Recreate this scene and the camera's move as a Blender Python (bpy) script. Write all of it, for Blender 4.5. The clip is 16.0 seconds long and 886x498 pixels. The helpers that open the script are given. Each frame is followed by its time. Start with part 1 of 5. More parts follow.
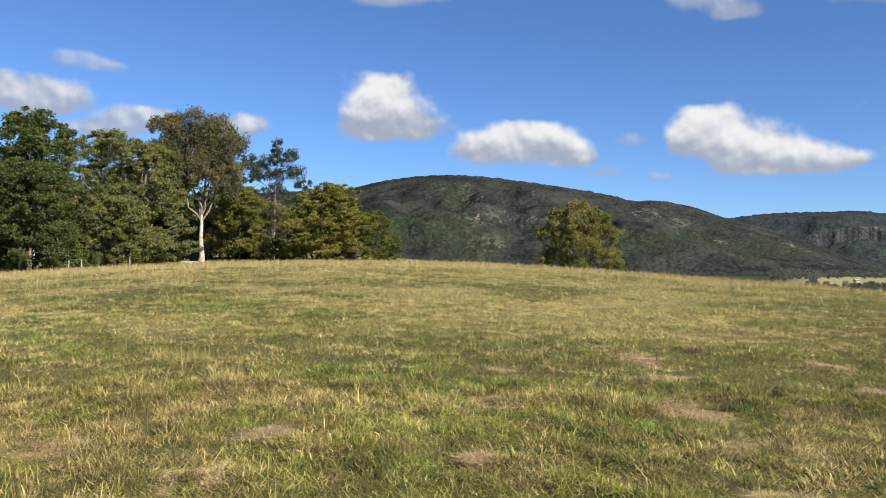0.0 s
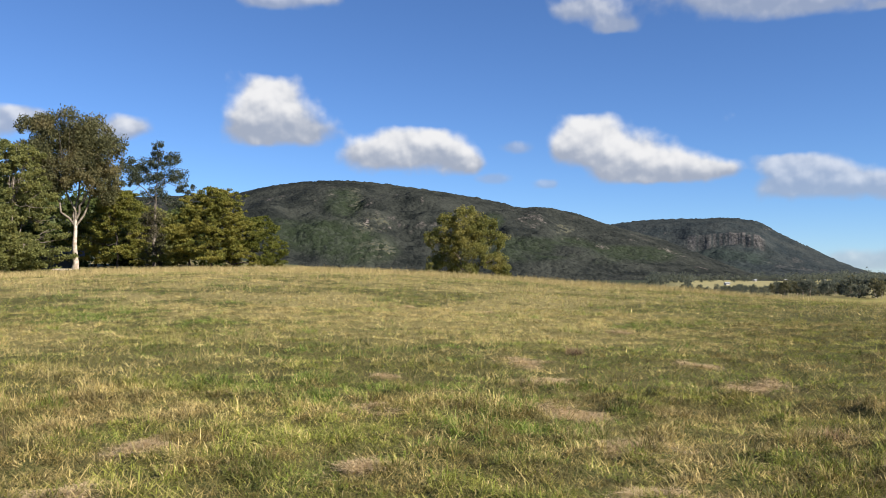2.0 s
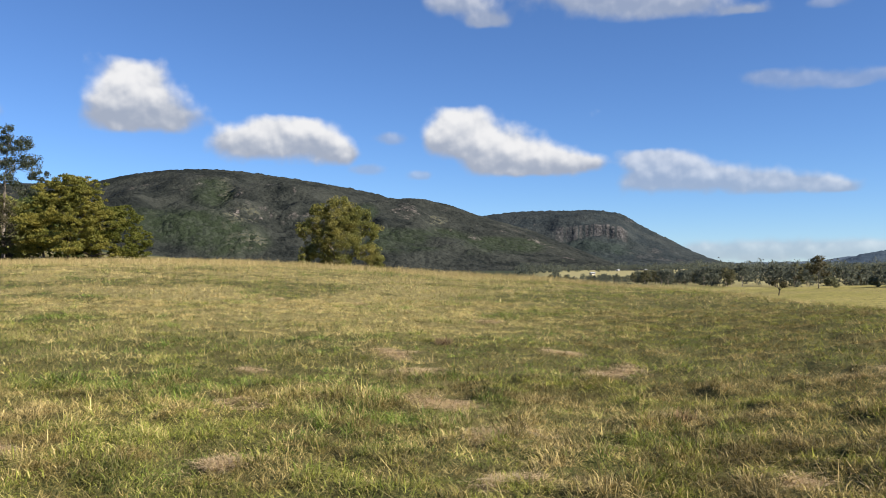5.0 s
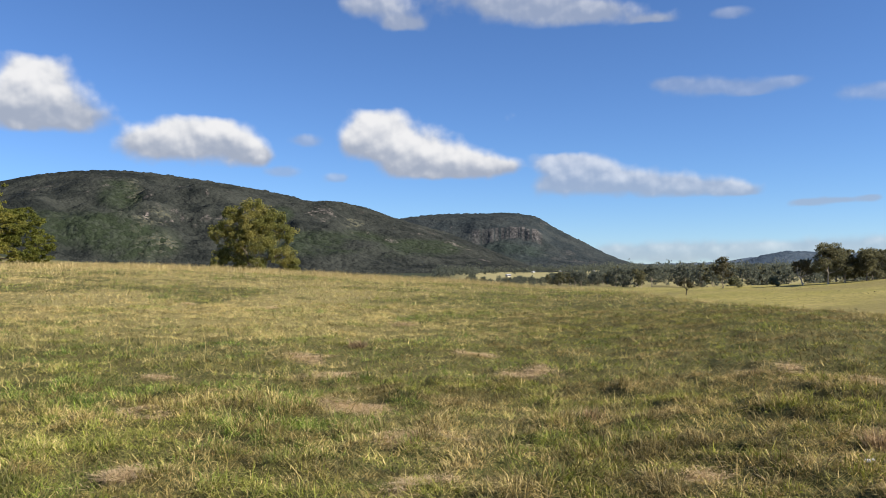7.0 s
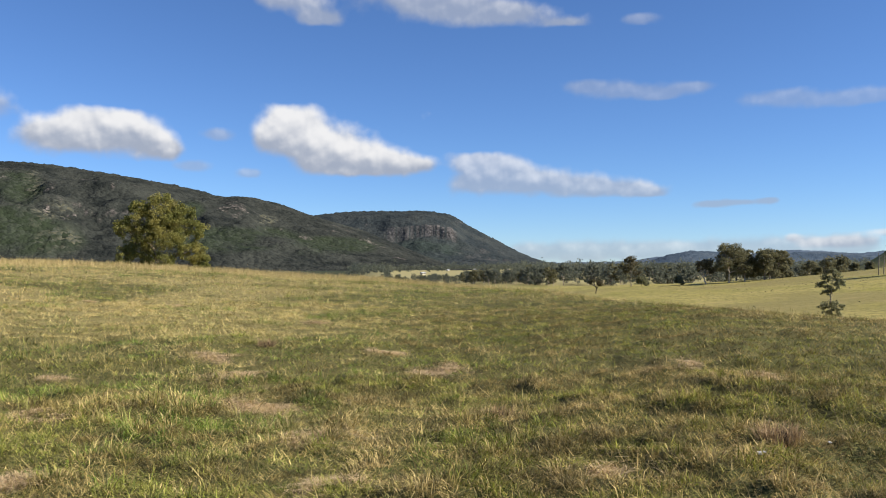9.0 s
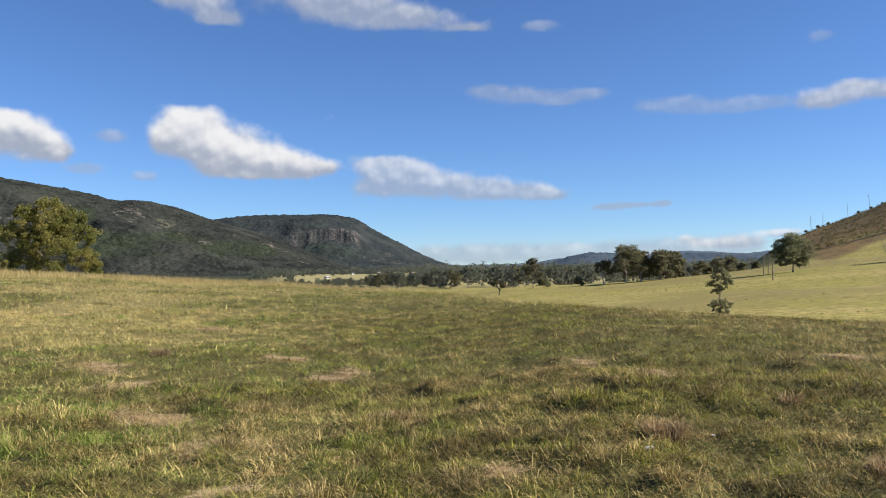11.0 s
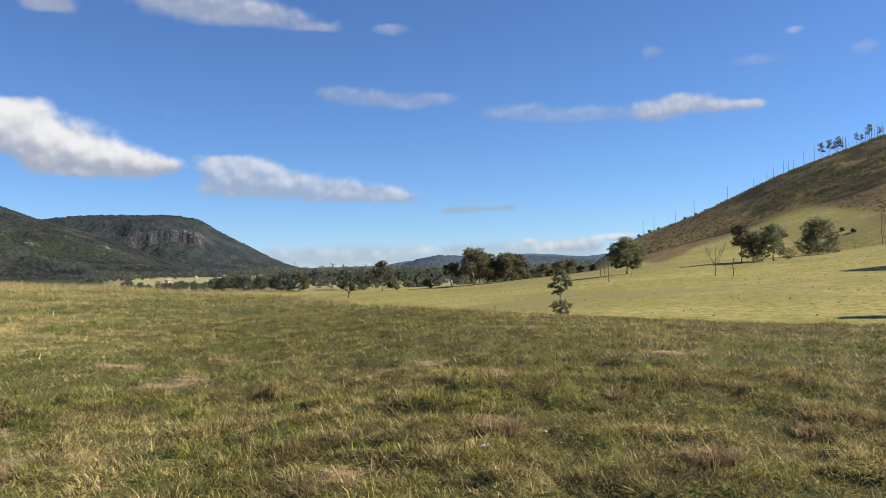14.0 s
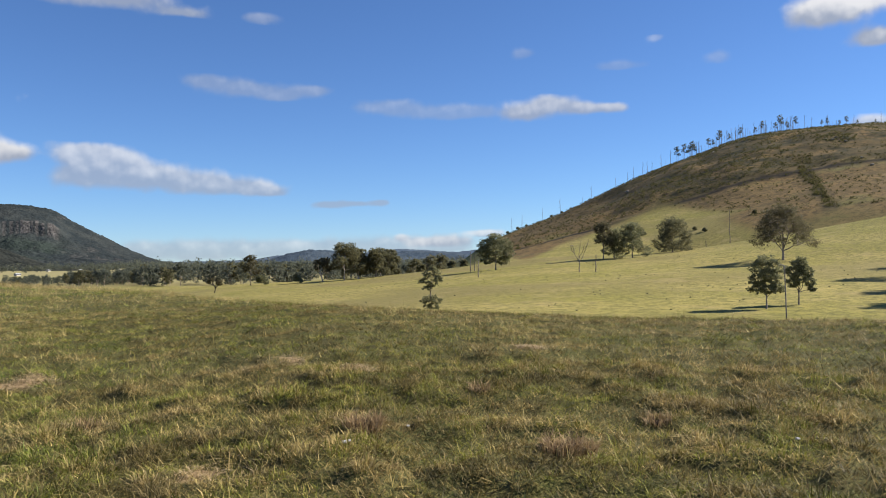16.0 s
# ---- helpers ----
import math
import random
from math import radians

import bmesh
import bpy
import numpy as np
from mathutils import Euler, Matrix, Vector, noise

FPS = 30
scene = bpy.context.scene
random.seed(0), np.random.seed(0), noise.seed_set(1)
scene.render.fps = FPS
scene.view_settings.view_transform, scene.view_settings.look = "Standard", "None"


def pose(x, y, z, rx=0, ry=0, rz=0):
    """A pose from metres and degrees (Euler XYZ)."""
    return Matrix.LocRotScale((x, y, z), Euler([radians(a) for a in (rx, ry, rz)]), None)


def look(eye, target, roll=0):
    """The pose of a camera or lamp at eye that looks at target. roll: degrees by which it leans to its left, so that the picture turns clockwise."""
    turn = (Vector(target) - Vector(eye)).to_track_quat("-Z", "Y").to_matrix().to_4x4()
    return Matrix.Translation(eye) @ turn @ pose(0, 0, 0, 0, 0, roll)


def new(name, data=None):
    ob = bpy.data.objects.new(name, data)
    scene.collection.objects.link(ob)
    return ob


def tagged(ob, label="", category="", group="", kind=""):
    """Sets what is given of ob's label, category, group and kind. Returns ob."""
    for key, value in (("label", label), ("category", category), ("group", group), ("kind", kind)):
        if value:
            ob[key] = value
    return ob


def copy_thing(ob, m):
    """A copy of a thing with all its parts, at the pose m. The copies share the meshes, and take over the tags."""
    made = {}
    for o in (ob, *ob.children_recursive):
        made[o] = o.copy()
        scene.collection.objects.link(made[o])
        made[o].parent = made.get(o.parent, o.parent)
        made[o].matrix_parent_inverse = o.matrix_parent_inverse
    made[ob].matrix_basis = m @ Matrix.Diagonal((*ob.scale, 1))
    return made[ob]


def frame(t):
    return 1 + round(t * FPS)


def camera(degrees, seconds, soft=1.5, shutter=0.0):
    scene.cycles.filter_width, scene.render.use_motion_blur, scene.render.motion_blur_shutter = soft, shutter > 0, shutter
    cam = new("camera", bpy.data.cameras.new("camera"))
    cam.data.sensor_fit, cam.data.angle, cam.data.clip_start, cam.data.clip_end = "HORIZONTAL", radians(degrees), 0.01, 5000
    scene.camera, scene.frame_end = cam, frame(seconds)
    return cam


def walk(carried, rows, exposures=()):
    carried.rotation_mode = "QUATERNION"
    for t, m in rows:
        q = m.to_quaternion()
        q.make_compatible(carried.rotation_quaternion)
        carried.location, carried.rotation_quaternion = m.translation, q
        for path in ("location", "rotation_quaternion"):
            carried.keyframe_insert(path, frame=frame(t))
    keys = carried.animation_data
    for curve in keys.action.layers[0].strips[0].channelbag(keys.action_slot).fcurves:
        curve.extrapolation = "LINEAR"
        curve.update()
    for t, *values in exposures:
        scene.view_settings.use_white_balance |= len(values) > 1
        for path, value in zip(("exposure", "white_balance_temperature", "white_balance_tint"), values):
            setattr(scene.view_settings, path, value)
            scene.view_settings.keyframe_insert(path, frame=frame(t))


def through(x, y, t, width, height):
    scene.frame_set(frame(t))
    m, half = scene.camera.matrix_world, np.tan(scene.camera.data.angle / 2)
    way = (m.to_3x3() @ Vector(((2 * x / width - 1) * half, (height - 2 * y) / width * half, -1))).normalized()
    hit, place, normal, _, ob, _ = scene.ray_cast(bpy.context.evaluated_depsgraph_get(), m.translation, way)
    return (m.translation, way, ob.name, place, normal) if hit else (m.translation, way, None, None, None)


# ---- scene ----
EYE = 1.55
cam = camera(56.0, 16.0, soft=1.0)
# seconds, place of the eye, yaw, pitch, roll: a slow turn on the spot
ROWS = [
    (0.0, 0.000, 0.000, -0.000, -0.000, 1.200, -0.400),
    (0.5, 0.009, 0.005, -0.003, -1.748, 1.484, -0.434),
    (1.0, 0.019, 0.011, -0.002, -3.945, 1.786, -0.540),
    (1.5, 0.037, 0.014, 0.001, -5.835, 1.827, -0.343),
    (2.0, 0.057, 0.016, -0.002, -7.590, 1.631, -0.066),
    (2.5, 0.071, 0.017, -0.002, -9.229, 1.394, 0.014),
    (3.0, 0.085, 0.021, -0.001, -10.838, 1.246, 0.141),
    (3.5, 0.097, 0.022, -0.001, -12.293, 1.129, 0.132),
    (4.0, 0.104, 0.022, -0.002, -13.700, 1.101, 0.112),
    (6.5, 0.148, 0.038, -0.004, -20.306, 1.039, 0.385),
    (7.0, 0.162, 0.033, -0.004, -21.933, 1.160, 0.475),
    (7.5, 0.170, 0.038, -0.003, -23.400, 1.146, 0.384),
    (8.0, 0.184, 0.041, -0.002, -24.696, 0.995, 0.250),
    (8.5, 0.196, 0.040, -0.004, -26.111, 0.918, 0.151),
    (9.0, 0.207, 0.036, -0.002, -27.775, 0.974, 0.165),
    (11.5, 0.266, 0.002, 0.004, -35.968, 1.156, 0.894),
    (12.0, 0.272, -0.007, 0.006, -37.626, 1.149, 0.947),
    (12.5, 0.278, -0.018, 0.006, -39.231, 1.108, 0.896),
    (13.0, 0.281, -0.028, 0.005, -40.976, 1.104, 0.751),
    (13.5, 0.285, -0.037, 0.004, -42.771, 1.164, 0.822),
    (14.0, 0.297, -0.040, 0.005, -44.632, 1.183, 0.830),
    (14.5, 0.313, -0.040, 0.002, -46.598, 0.939, 0.524),
    (15.0, 0.325, -0.044, 0.003, -48.833, 0.778, 0.229),
    (15.5, 0.336, -0.056, 0.002, -51.174, 0.744, 0.367),
    (16.0, 0.342, -0.073, 0.003, -53.437, 0.756, 0.445),
]
walk(cam, [(t, pose(x, y, EYE + z, 90 + pitch, roll, yaw)) for t, x, y, z, yaw, pitch, roll in ROWS],
     exposures=((0.0, 0.91), (4.0, 0.91), (9.0, 0.90), (13.0, 0.90), (16.0, 0.86)))

# ---- sky, sun ----
SUN_AZ, SUN_EL = 130.0, 34.0
world = bpy.data.worlds.new("sky")
scene.world = world
world.use_nodes = True
wn = world.node_tree
sky = wn.nodes.new("ShaderNodeTexSky")
sky.sky_type, sky.sun_disc = "NISHITA", False
sky.sun_elevation, sky.sun_rotation = radians(SUN_EL), radians(SUN_AZ)
sky.altitude, sky.air_density, sky.dust_density, sky.ozone_density = 800, 0.85, 0.0, 5.0
tone = wn.nodes.new("ShaderNodeHueSaturation")
tone.inputs["Saturation"].default_value = 1.0
tint = wn.nodes.new("ShaderNodeMix")
tint.data_type, tint.blend_type = "RGBA", "MULTIPLY"
tint.inputs[0].default_value, tint.inputs[7].default_value = 1.0, (0.785, 0.94, 1.155, 1)
wn.links.new(sky.outputs[0], tint.inputs[6])
wn.links.new(tint.outputs[2], tone.inputs["Color"])
wn.links.new(tone.outputs[0], wn.nodes["Background"].inputs[0])
wn.nodes["Background"].inputs[1].default_value = 0.066
sun = new("sun", bpy.data.lights.new("sun", "SUN"))
sun.data.energy, sun.data.angle, sun.data.color = 5.0, radians(0.55), (1.0, 0.94, 0.84)
sun_from = Vector((math.sin(radians(SUN_AZ)) * math.cos(radians(SUN_EL)), math.cos(radians(SUN_AZ)) * math.cos(radians(SUN_EL)), math.sin(radians(SUN_EL))))
sun.matrix_world = look(sun_from * 100, (0, 0, 0))

# ---- small helpers ----
rng = np.random.default_rng(7)


def curve(a, xs, ys):
    """A smooth line through a few knots."""
    a, xs, ys = np.asarray(a, float), np.array(xs, float), np.array(ys, float)
    m = np.gradient(ys, xs)
    i = np.clip(np.searchsorted(xs, a) - 1, 0, len(xs) - 2)
    h = xs[i + 1] - xs[i]
    t = np.clip((a - xs[i]) / h, 0, 1)
    return ((1 + 2 * t) * (1 - t) ** 2 * ys[i] + t * (1 - t) ** 2 * h * m[i]
            + t * t * (3 - 2 * t) * ys[i + 1] + t * t * (t - 1) * h * m[i + 1])


def ease(a, lo, hi):
    t = np.clip((np.asarray(a, float) - lo) / (hi - lo), 0, 1)
    return t * t * (3 - 2 * t)


def lattice(ix, iy, seed):
    n = (ix.astype(np.int64) * 374761393 + iy.astype(np.int64) * 668265263 + seed * 974711) & 0x7FFFFFFF
    n = ((n ^ (n >> 13)) * 1274126177) & 0x7FFFFFFF
    return ((n ^ (n >> 16)) & 0xFFFF) / 65535.0


def wave(x, y, size, seed=0):
    """Value noise, 0 to 1."""
    x, y = np.asarray(x, float) / size, np.asarray(y, float) / size
    ix, iy = np.floor(x), np.floor(y)
    u, v = x - ix, y - iy
    u, v = u * u * (3 - 2 * u), v * v * (3 - 2 * v)
    a, b = lattice(ix, iy, seed), lattice(ix + 1, iy, seed)
    c, d = lattice(ix, iy + 1, seed), lattice(ix + 1, iy + 1, seed)
    return (a * (1 - u) + b * u) * (1 - v) + (c * (1 - u) + d * u) * v


def fractal(x, y, size, seed=0, octaves=4):
    total, amp, norm = 0.0, 1.0, 0.0
    for k in range(octaves):
        total, norm = total + amp * wave(x, y, size / 2 ** k, seed + k), norm + amp
        amp *= 0.55
    return total / norm


def mesh_from(name, verts, faces, material, attrs=None, smooth=False, loops=None):
    """A mesh out of arrays; faces all of one size."""
    me = bpy.data.meshes.new(name)
    verts, faces = np.asarray(verts, np.float32), np.asarray(faces, np.int32)
    k = faces.shape[1]
    me.vertices.add(len(verts))
    me.vertices.foreach_set("co", verts.ravel())
    me.loops.add(faces.size)
    me.loops.foreach_set("vertex_index", faces.ravel())
    me.polygons.add(len(faces))
    me.polygons.foreach_set("loop_start", np.arange(0, faces.size, k, dtype=np.int32))
    me.polygons.foreach_set("use_smooth", np.full(len(faces), smooth))
    me.update(calc_edges=True)
    for key, values in (attrs or {}).items():
        me.attributes.new(key, "FLOAT", "POINT").data.foreach_set("value", np.asarray(values, np.float32))
    me.materials.append(material)
    return me


def part(name, me, parent=None, label="", at=None):
    ob = new(name, me)
    if parent:
        ob.parent = parent
    if at:
        ob.location = at
    if label:
        tagged(ob, label)
    return ob


def thing(name, at, label, category, group="", turn=0.0):
    ob = new(name)
    ob.location, ob.rotation_euler = at, (0, 0, radians(turn))
    ob.empty_display_size = 0.3
    return tagged(ob, label, category, group)


def tube(points, radii, sides=7):
    """A tapered round limb along points: verts and quads."""
    pts = [Vector(p) for p in points]
    verts, faces = [], []
    for i, p in enumerate(pts):
        way = (pts[min(i + 1, len(pts) - 1)] - pts[max(i - 1, 0)]).normalized()
        side = way.cross(Vector((0.31, 0.95, 0.05))).normalized()
        up = side.cross(way)
        for s in range(sides):
            a = 2 * math.pi * s / sides
            verts.append(p + radii[i] * (math.cos(a) * side + math.sin(a) * up))
        if i:
            b = (i - 1) * sides
            for s in range(sides):
                faces.append((b + s, b + (s + 1) % sides, b + sides + (s + 1) % sides, b + sides + s))
    return verts, faces


def joined(pieces):
    verts, faces = [], []
    for v, f in pieces:
        n = len(verts)
        verts.extend(v)
        faces.extend([tuple(i + n for i in face) for face in f])
    return np.array([tuple(v) for v in verts]), np.array(faces)


# ---- materials ----
class Nodes:
    """A short way to write node materials."""

    def __init__(self, name):
        self.mat = bpy.data.materials.new(name)
        self.mat.use_nodes = True
        self.tree = self.mat.node_tree
        self.tree.nodes.clear()
        self.out = self.add("ShaderNodeOutputMaterial")

    def add(self, kind, **sets):
        n = self.tree.nodes.new(kind)
        if "operation" in sets:
            n.operation = sets["operation"]
        if "data_type" in sets:
            n.data_type = sets["data_type"]
        if "blend_type" in sets:
            n.blend_type = sets["blend_type"]
        if "attribute_name" in sets:
            n.attribute_name = sets["attribute_name"]
        if "interpolation_type" in sets:
            n.interpolation_type = sets["interpolation_type"]
        if "use_clamp" in sets:
            n.use_clamp = sets["use_clamp"]
        return n

    def link(self, a, b):
        self.tree.links.new(a, b)

    def val(self, socket, v):
        if hasattr(v, "is_output"):
            self.link(v, socket)
        else:
            socket.default_value = v

    def pos(self):
        return self.add("ShaderNodeNewGeometry").outputs["Position"]

    def island(self):
        return self.add("ShaderNodeNewGeometry").outputs["Random Per Island"]

    def attr(self, name):
        return self.add("ShaderNodeAttribute", attribute_name=name).outputs["Fac"]

    def noise(self, scale, detail=3.0, rough=0.6, vector=None):
        n = self.add("ShaderNodeTexNoise")
        self.link(vector or self.pos(), n.inputs["Vector"])
        n.inputs["Scale"].default_value, n.inputs["Detail"].default_value, n.inputs["Roughness"].default_value = scale, detail, rough
        return n.outputs["Fac"]

    def cells(self, scale, vector=None):
        """Voronoi cells: the distance to the middle and one random value for each."""
        n = self.add("ShaderNodeTexVoronoi")
        self.link(vector or self.pos(), n.inputs["Vector"])
        n.inputs["Scale"].default_value = scale
        split = self.add("ShaderNodeSeparateColor")
        self.link(n.outputs["Color"], split.inputs[0])
        return n.outputs["Distance"], split.outputs[0]

    def shift(self, vector, offset):
        n = self.add("ShaderNodeVectorMath", operation="ADD")
        self.link(vector, n.inputs[0])
        n.inputs[1].default_value = offset
        return n.outputs[0]

    def math(self, op, a, b=0.0, clamp=False):
        n = self.add("ShaderNodeMath", operation=op, use_clamp=clamp)
        self.val(n.inputs[0], a)
        self.val(n.inputs[1], b)
        return n.outputs[0]

    def span(self, a, lo, hi):
        n = self.add("ShaderNodeMapRange", interpolation_type="SMOOTHSTEP")
        self.val(n.inputs[0], a)
        n.inputs[1].default_value, n.inputs[2].default_value = lo, hi
        return n.outputs[0]

    def mix(self, fac, a, b):
        n = self.add("ShaderNodeMix", data_type="RGBA")
        self.val(n.inputs[0], fac)
        for s, v in ((n.inputs[6], a), (n.inputs[7], b)):
            self.val(s, v if hasattr(v, "is_output") else (*v, 1))
        return n.outputs[2]

    def bump(self, height, strength, distance):
        n = self.add("ShaderNodeBump")
        self.link(height, n.inputs["Height"])
        n.inputs["Strength"].default_value, n.inputs["Distance"].default_value = strength, distance
        return n.outputs[0]

    def surface(self, colour, rough=0.8, bump=None, spec=0.3, metal=0.0):
        p = self.add("ShaderNodeBsdfPrincipled")
        self.val(p.inputs["Base Color"], colour if hasattr(colour, "is_output") else (*colour, 1))
        p.inputs["Roughness"].default_value, p.inputs["Metallic"].default_value = rough, metal
        p.inputs["Specular IOR Level"].default_value = spec
        if bump:
            self.link(bump, p.inputs["Normal"])
        self.link(p.outputs[0], self.out.inputs[0])
        return p

    def leafy(self, colour, through=0.35, rough=0.6, spec=0.25):
        p = self.surface(colour, rough, None, spec)
        t = self.add("ShaderNodeBsdfTranslucent")
        self.link(colour, t.inputs[0])
        m = self.add("ShaderNodeMixShader")
        m.inputs[0].default_value = through
        self.link(p.outputs[0], m.inputs[1])
        self.link(t.outputs[0], m.inputs[2])
        self.link(m.outputs[0], self.out.inputs[0])


def leaf_material(name, dark, light, tip=None, rough=0.6, spec=0.2, through=0.55):
    n = Nodes(name)
    c = n.mix(n.island(), dark, light)
    c = n.mix(n.span(n.noise(0.45, 3.0), 0.42, 0.68), c, tip or light)
    n.leafy(c, through, rough, spec)
    return n.mat


def bark_material(name, dark, light, scale=3.0):
    n = Nodes(name)
    f = n.span(n.noise(scale, 5.0, 0.7), 0.35, 0.65)
    n.surface(n.mix(f, dark, light), 0.85, n.bump(n.noise(scale * 5, 4.0), 0.4, 0.03))
    return n.mat


def plain_material(name, a, b, scale=6.0, rough=0.7, metal=0.0):
    n = Nodes(name)
    n.surface(n.mix(n.noise(scale, 4.0), a, b), rough, n.bump(n.noise(scale * 3, 3.0), 0.15, 0.01), metal=metal)
    return n.mat


def ground_material():
    n = Nodes("pasture_ground")
    fine, mid, broad = n.noise(14.0, 5.0, 0.7), n.noise(1.6, 4.0), n.noise(0.12, 3.0)
    near = n.mix(n.span(mid, 0.38, 0.62), (0.038, 0.046, 0.012), (0.072, 0.064, 0.022))
    near = n.mix(n.span(fine, 0.45, 0.75), near, (0.10, 0.084, 0.034))
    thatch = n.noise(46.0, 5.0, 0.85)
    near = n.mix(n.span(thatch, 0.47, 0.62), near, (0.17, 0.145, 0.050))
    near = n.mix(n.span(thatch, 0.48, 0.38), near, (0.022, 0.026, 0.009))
    mat = n.mix(n.span(n.noise(9.0, 5.0, 0.75), 0.38, 0.62), (0.11, 0.076, 0.044), (0.36, 0.265, 0.155))
    near = n.mix(n.attr("pale"), near, n.mix(n.span(thatch, 0.4, 0.6), (0.12, 0.100, 0.036), (0.36, 0.29, 0.125)))
    near = n.mix(n.attr("dry"), near, mat)
    tuft = n.noise(0.9, 6.0, 0.8)
    pad = n.mix(n.span(n.noise(0.035, 4.0), 0.4, 0.62), (0.275, 0.240, 0.058), (0.365, 0.295, 0.094))
    pad = n.mix(n.span(tuft, 0.42, 0.62), pad, (0.165, 0.150, 0.045))
    pad = n.mix(n.span(n.noise(0.012, 3.0), 0.45, 0.6), pad, n.mix(tuft, (0.27, 0.225, 0.075), (0.165, 0.135, 0.05)))
    pad = n.mix(n.math("MULTIPLY", n.span(n.noise(1.5, 6.0, 0.85), 0.5, 0.62), 0.75), pad, (0.080, 0.078, 0.022))
    pad = n.mix(n.math("MULTIPLY", n.span(n.noise(0.16, 5.0, 0.7), 0.52, 0.66), 0.4), pad, (0.36, 0.275, 0.120))
    pad = n.mix(n.math("MULTIPLY", n.attr("hay"), 0.75), pad, n.mix(n.noise(0.02, 4.0), (0.25, 0.225, 0.105), (0.34, 0.290, 0.150)))
    scrub = n.noise(0.055, 6.0, 0.72)
    hill = n.mix(n.span(n.noise(0.02, 4.0), 0.4, 0.62), (0.205, 0.131, 0.050), (0.168, 0.113, 0.044))
    hill = n.mix(n.math("MULTIPLY", n.attr("thick"), n.span(scrub, 0.50, 0.64)), hill, (0.026, 0.029, 0.013))
    hill = n.mix(n.math("MULTIPLY", n.span(n.noise(0.03, 4.0), 0.55, 0.67), n.math("SUBTRACT", 1.0, n.attr("thick"))), hill, (0.150, 0.145, 0.042))
    hill = n.mix(n.math("MULTIPLY", n.span(n.noise(0.45, 6.0, 0.85), 0.44, 0.60), 0.85), hill, (0.062, 0.047, 0.021))
    hill = n.mix(n.math("MULTIPLY", n.span(n.noise(0.25, 5.0, 0.8), 0.56, 0.66), 0.6), hill, (0.26, 0.185, 0.080))
    fern = n.mix(n.span(n.noise(0.12, 6.0, 0.75), 0.4, 0.62), (0.085, 0.066, 0.029), (0.026, 0.029, 0.013))
    hill = n.mix(n.math("MULTIPLY", n.attr("bracken"), n.span(n.noise(0.045, 4.0, 0.6), 0.36, 0.56)), hill, fern)
    hill = n.mix(n.math("MULTIPLY", n.attr("track"), n.span(n.noise(0.06, 3.0), 0.22, 0.42)), hill, (0.018, 0.015, 0.010))
    wood = n.mix(n.noise(0.05, 5.0, 0.7), (0.020, 0.028, 0.014), (0.050, 0.055, 0.028))
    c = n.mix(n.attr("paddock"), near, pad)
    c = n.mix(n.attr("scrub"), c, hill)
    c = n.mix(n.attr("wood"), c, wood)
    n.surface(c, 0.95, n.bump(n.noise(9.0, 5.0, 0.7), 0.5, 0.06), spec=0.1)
    return n.mat


def grass_material(name):
    n = Nodes(name)
    r = n.island()
    green = n.mix(r, (0.086, 0.104, 0.018), (0.245, 0.272, 0.050))
    green = n.mix(n.attr("lush"), green, n.mix(r, (0.048, 0.100, 0.012), (0.138, 0.235, 0.032)))
    green = n.mix(n.attr("russet"), green, n.mix(r, (0.072, 0.080, 0.010), (0.235, 0.236, 0.032)))
    green = n.mix(n.attr("old"), green, n.mix(r, (0.054, 0.045, 0.013), (0.205, 0.160, 0.050)))
    straw = n.mix(r, (0.58, 0.460, 0.210), (0.31, 0.225, 0.092))
    straw = n.mix(n.attr("russet"), straw, n.mix(r, (0.50, 0.375, 0.160), (0.185, 0.125, 0.050)))
    straw = n.mix(n.attr("pale"), straw, n.mix(r, (0.58, 0.430, 0.225), (0.35, 0.238, 0.118)))
    c = n.mix(n.attr("dry"), green, straw)
    vary = n.add("ShaderNodeMix", data_type="RGBA", blend_type="MULTIPLY")
    vary.inputs[0].default_value = 1.0
    n.link(c, vary.inputs[6])
    n.link(n.mix(n.attr("tint"), (0.48, 0.49, 0.47), (1.78, 1.76, 1.67)), vary.inputs[7])
    n.leafy(vary.outputs[2], 0.24, 0.6, 0.2)
    return n.mat


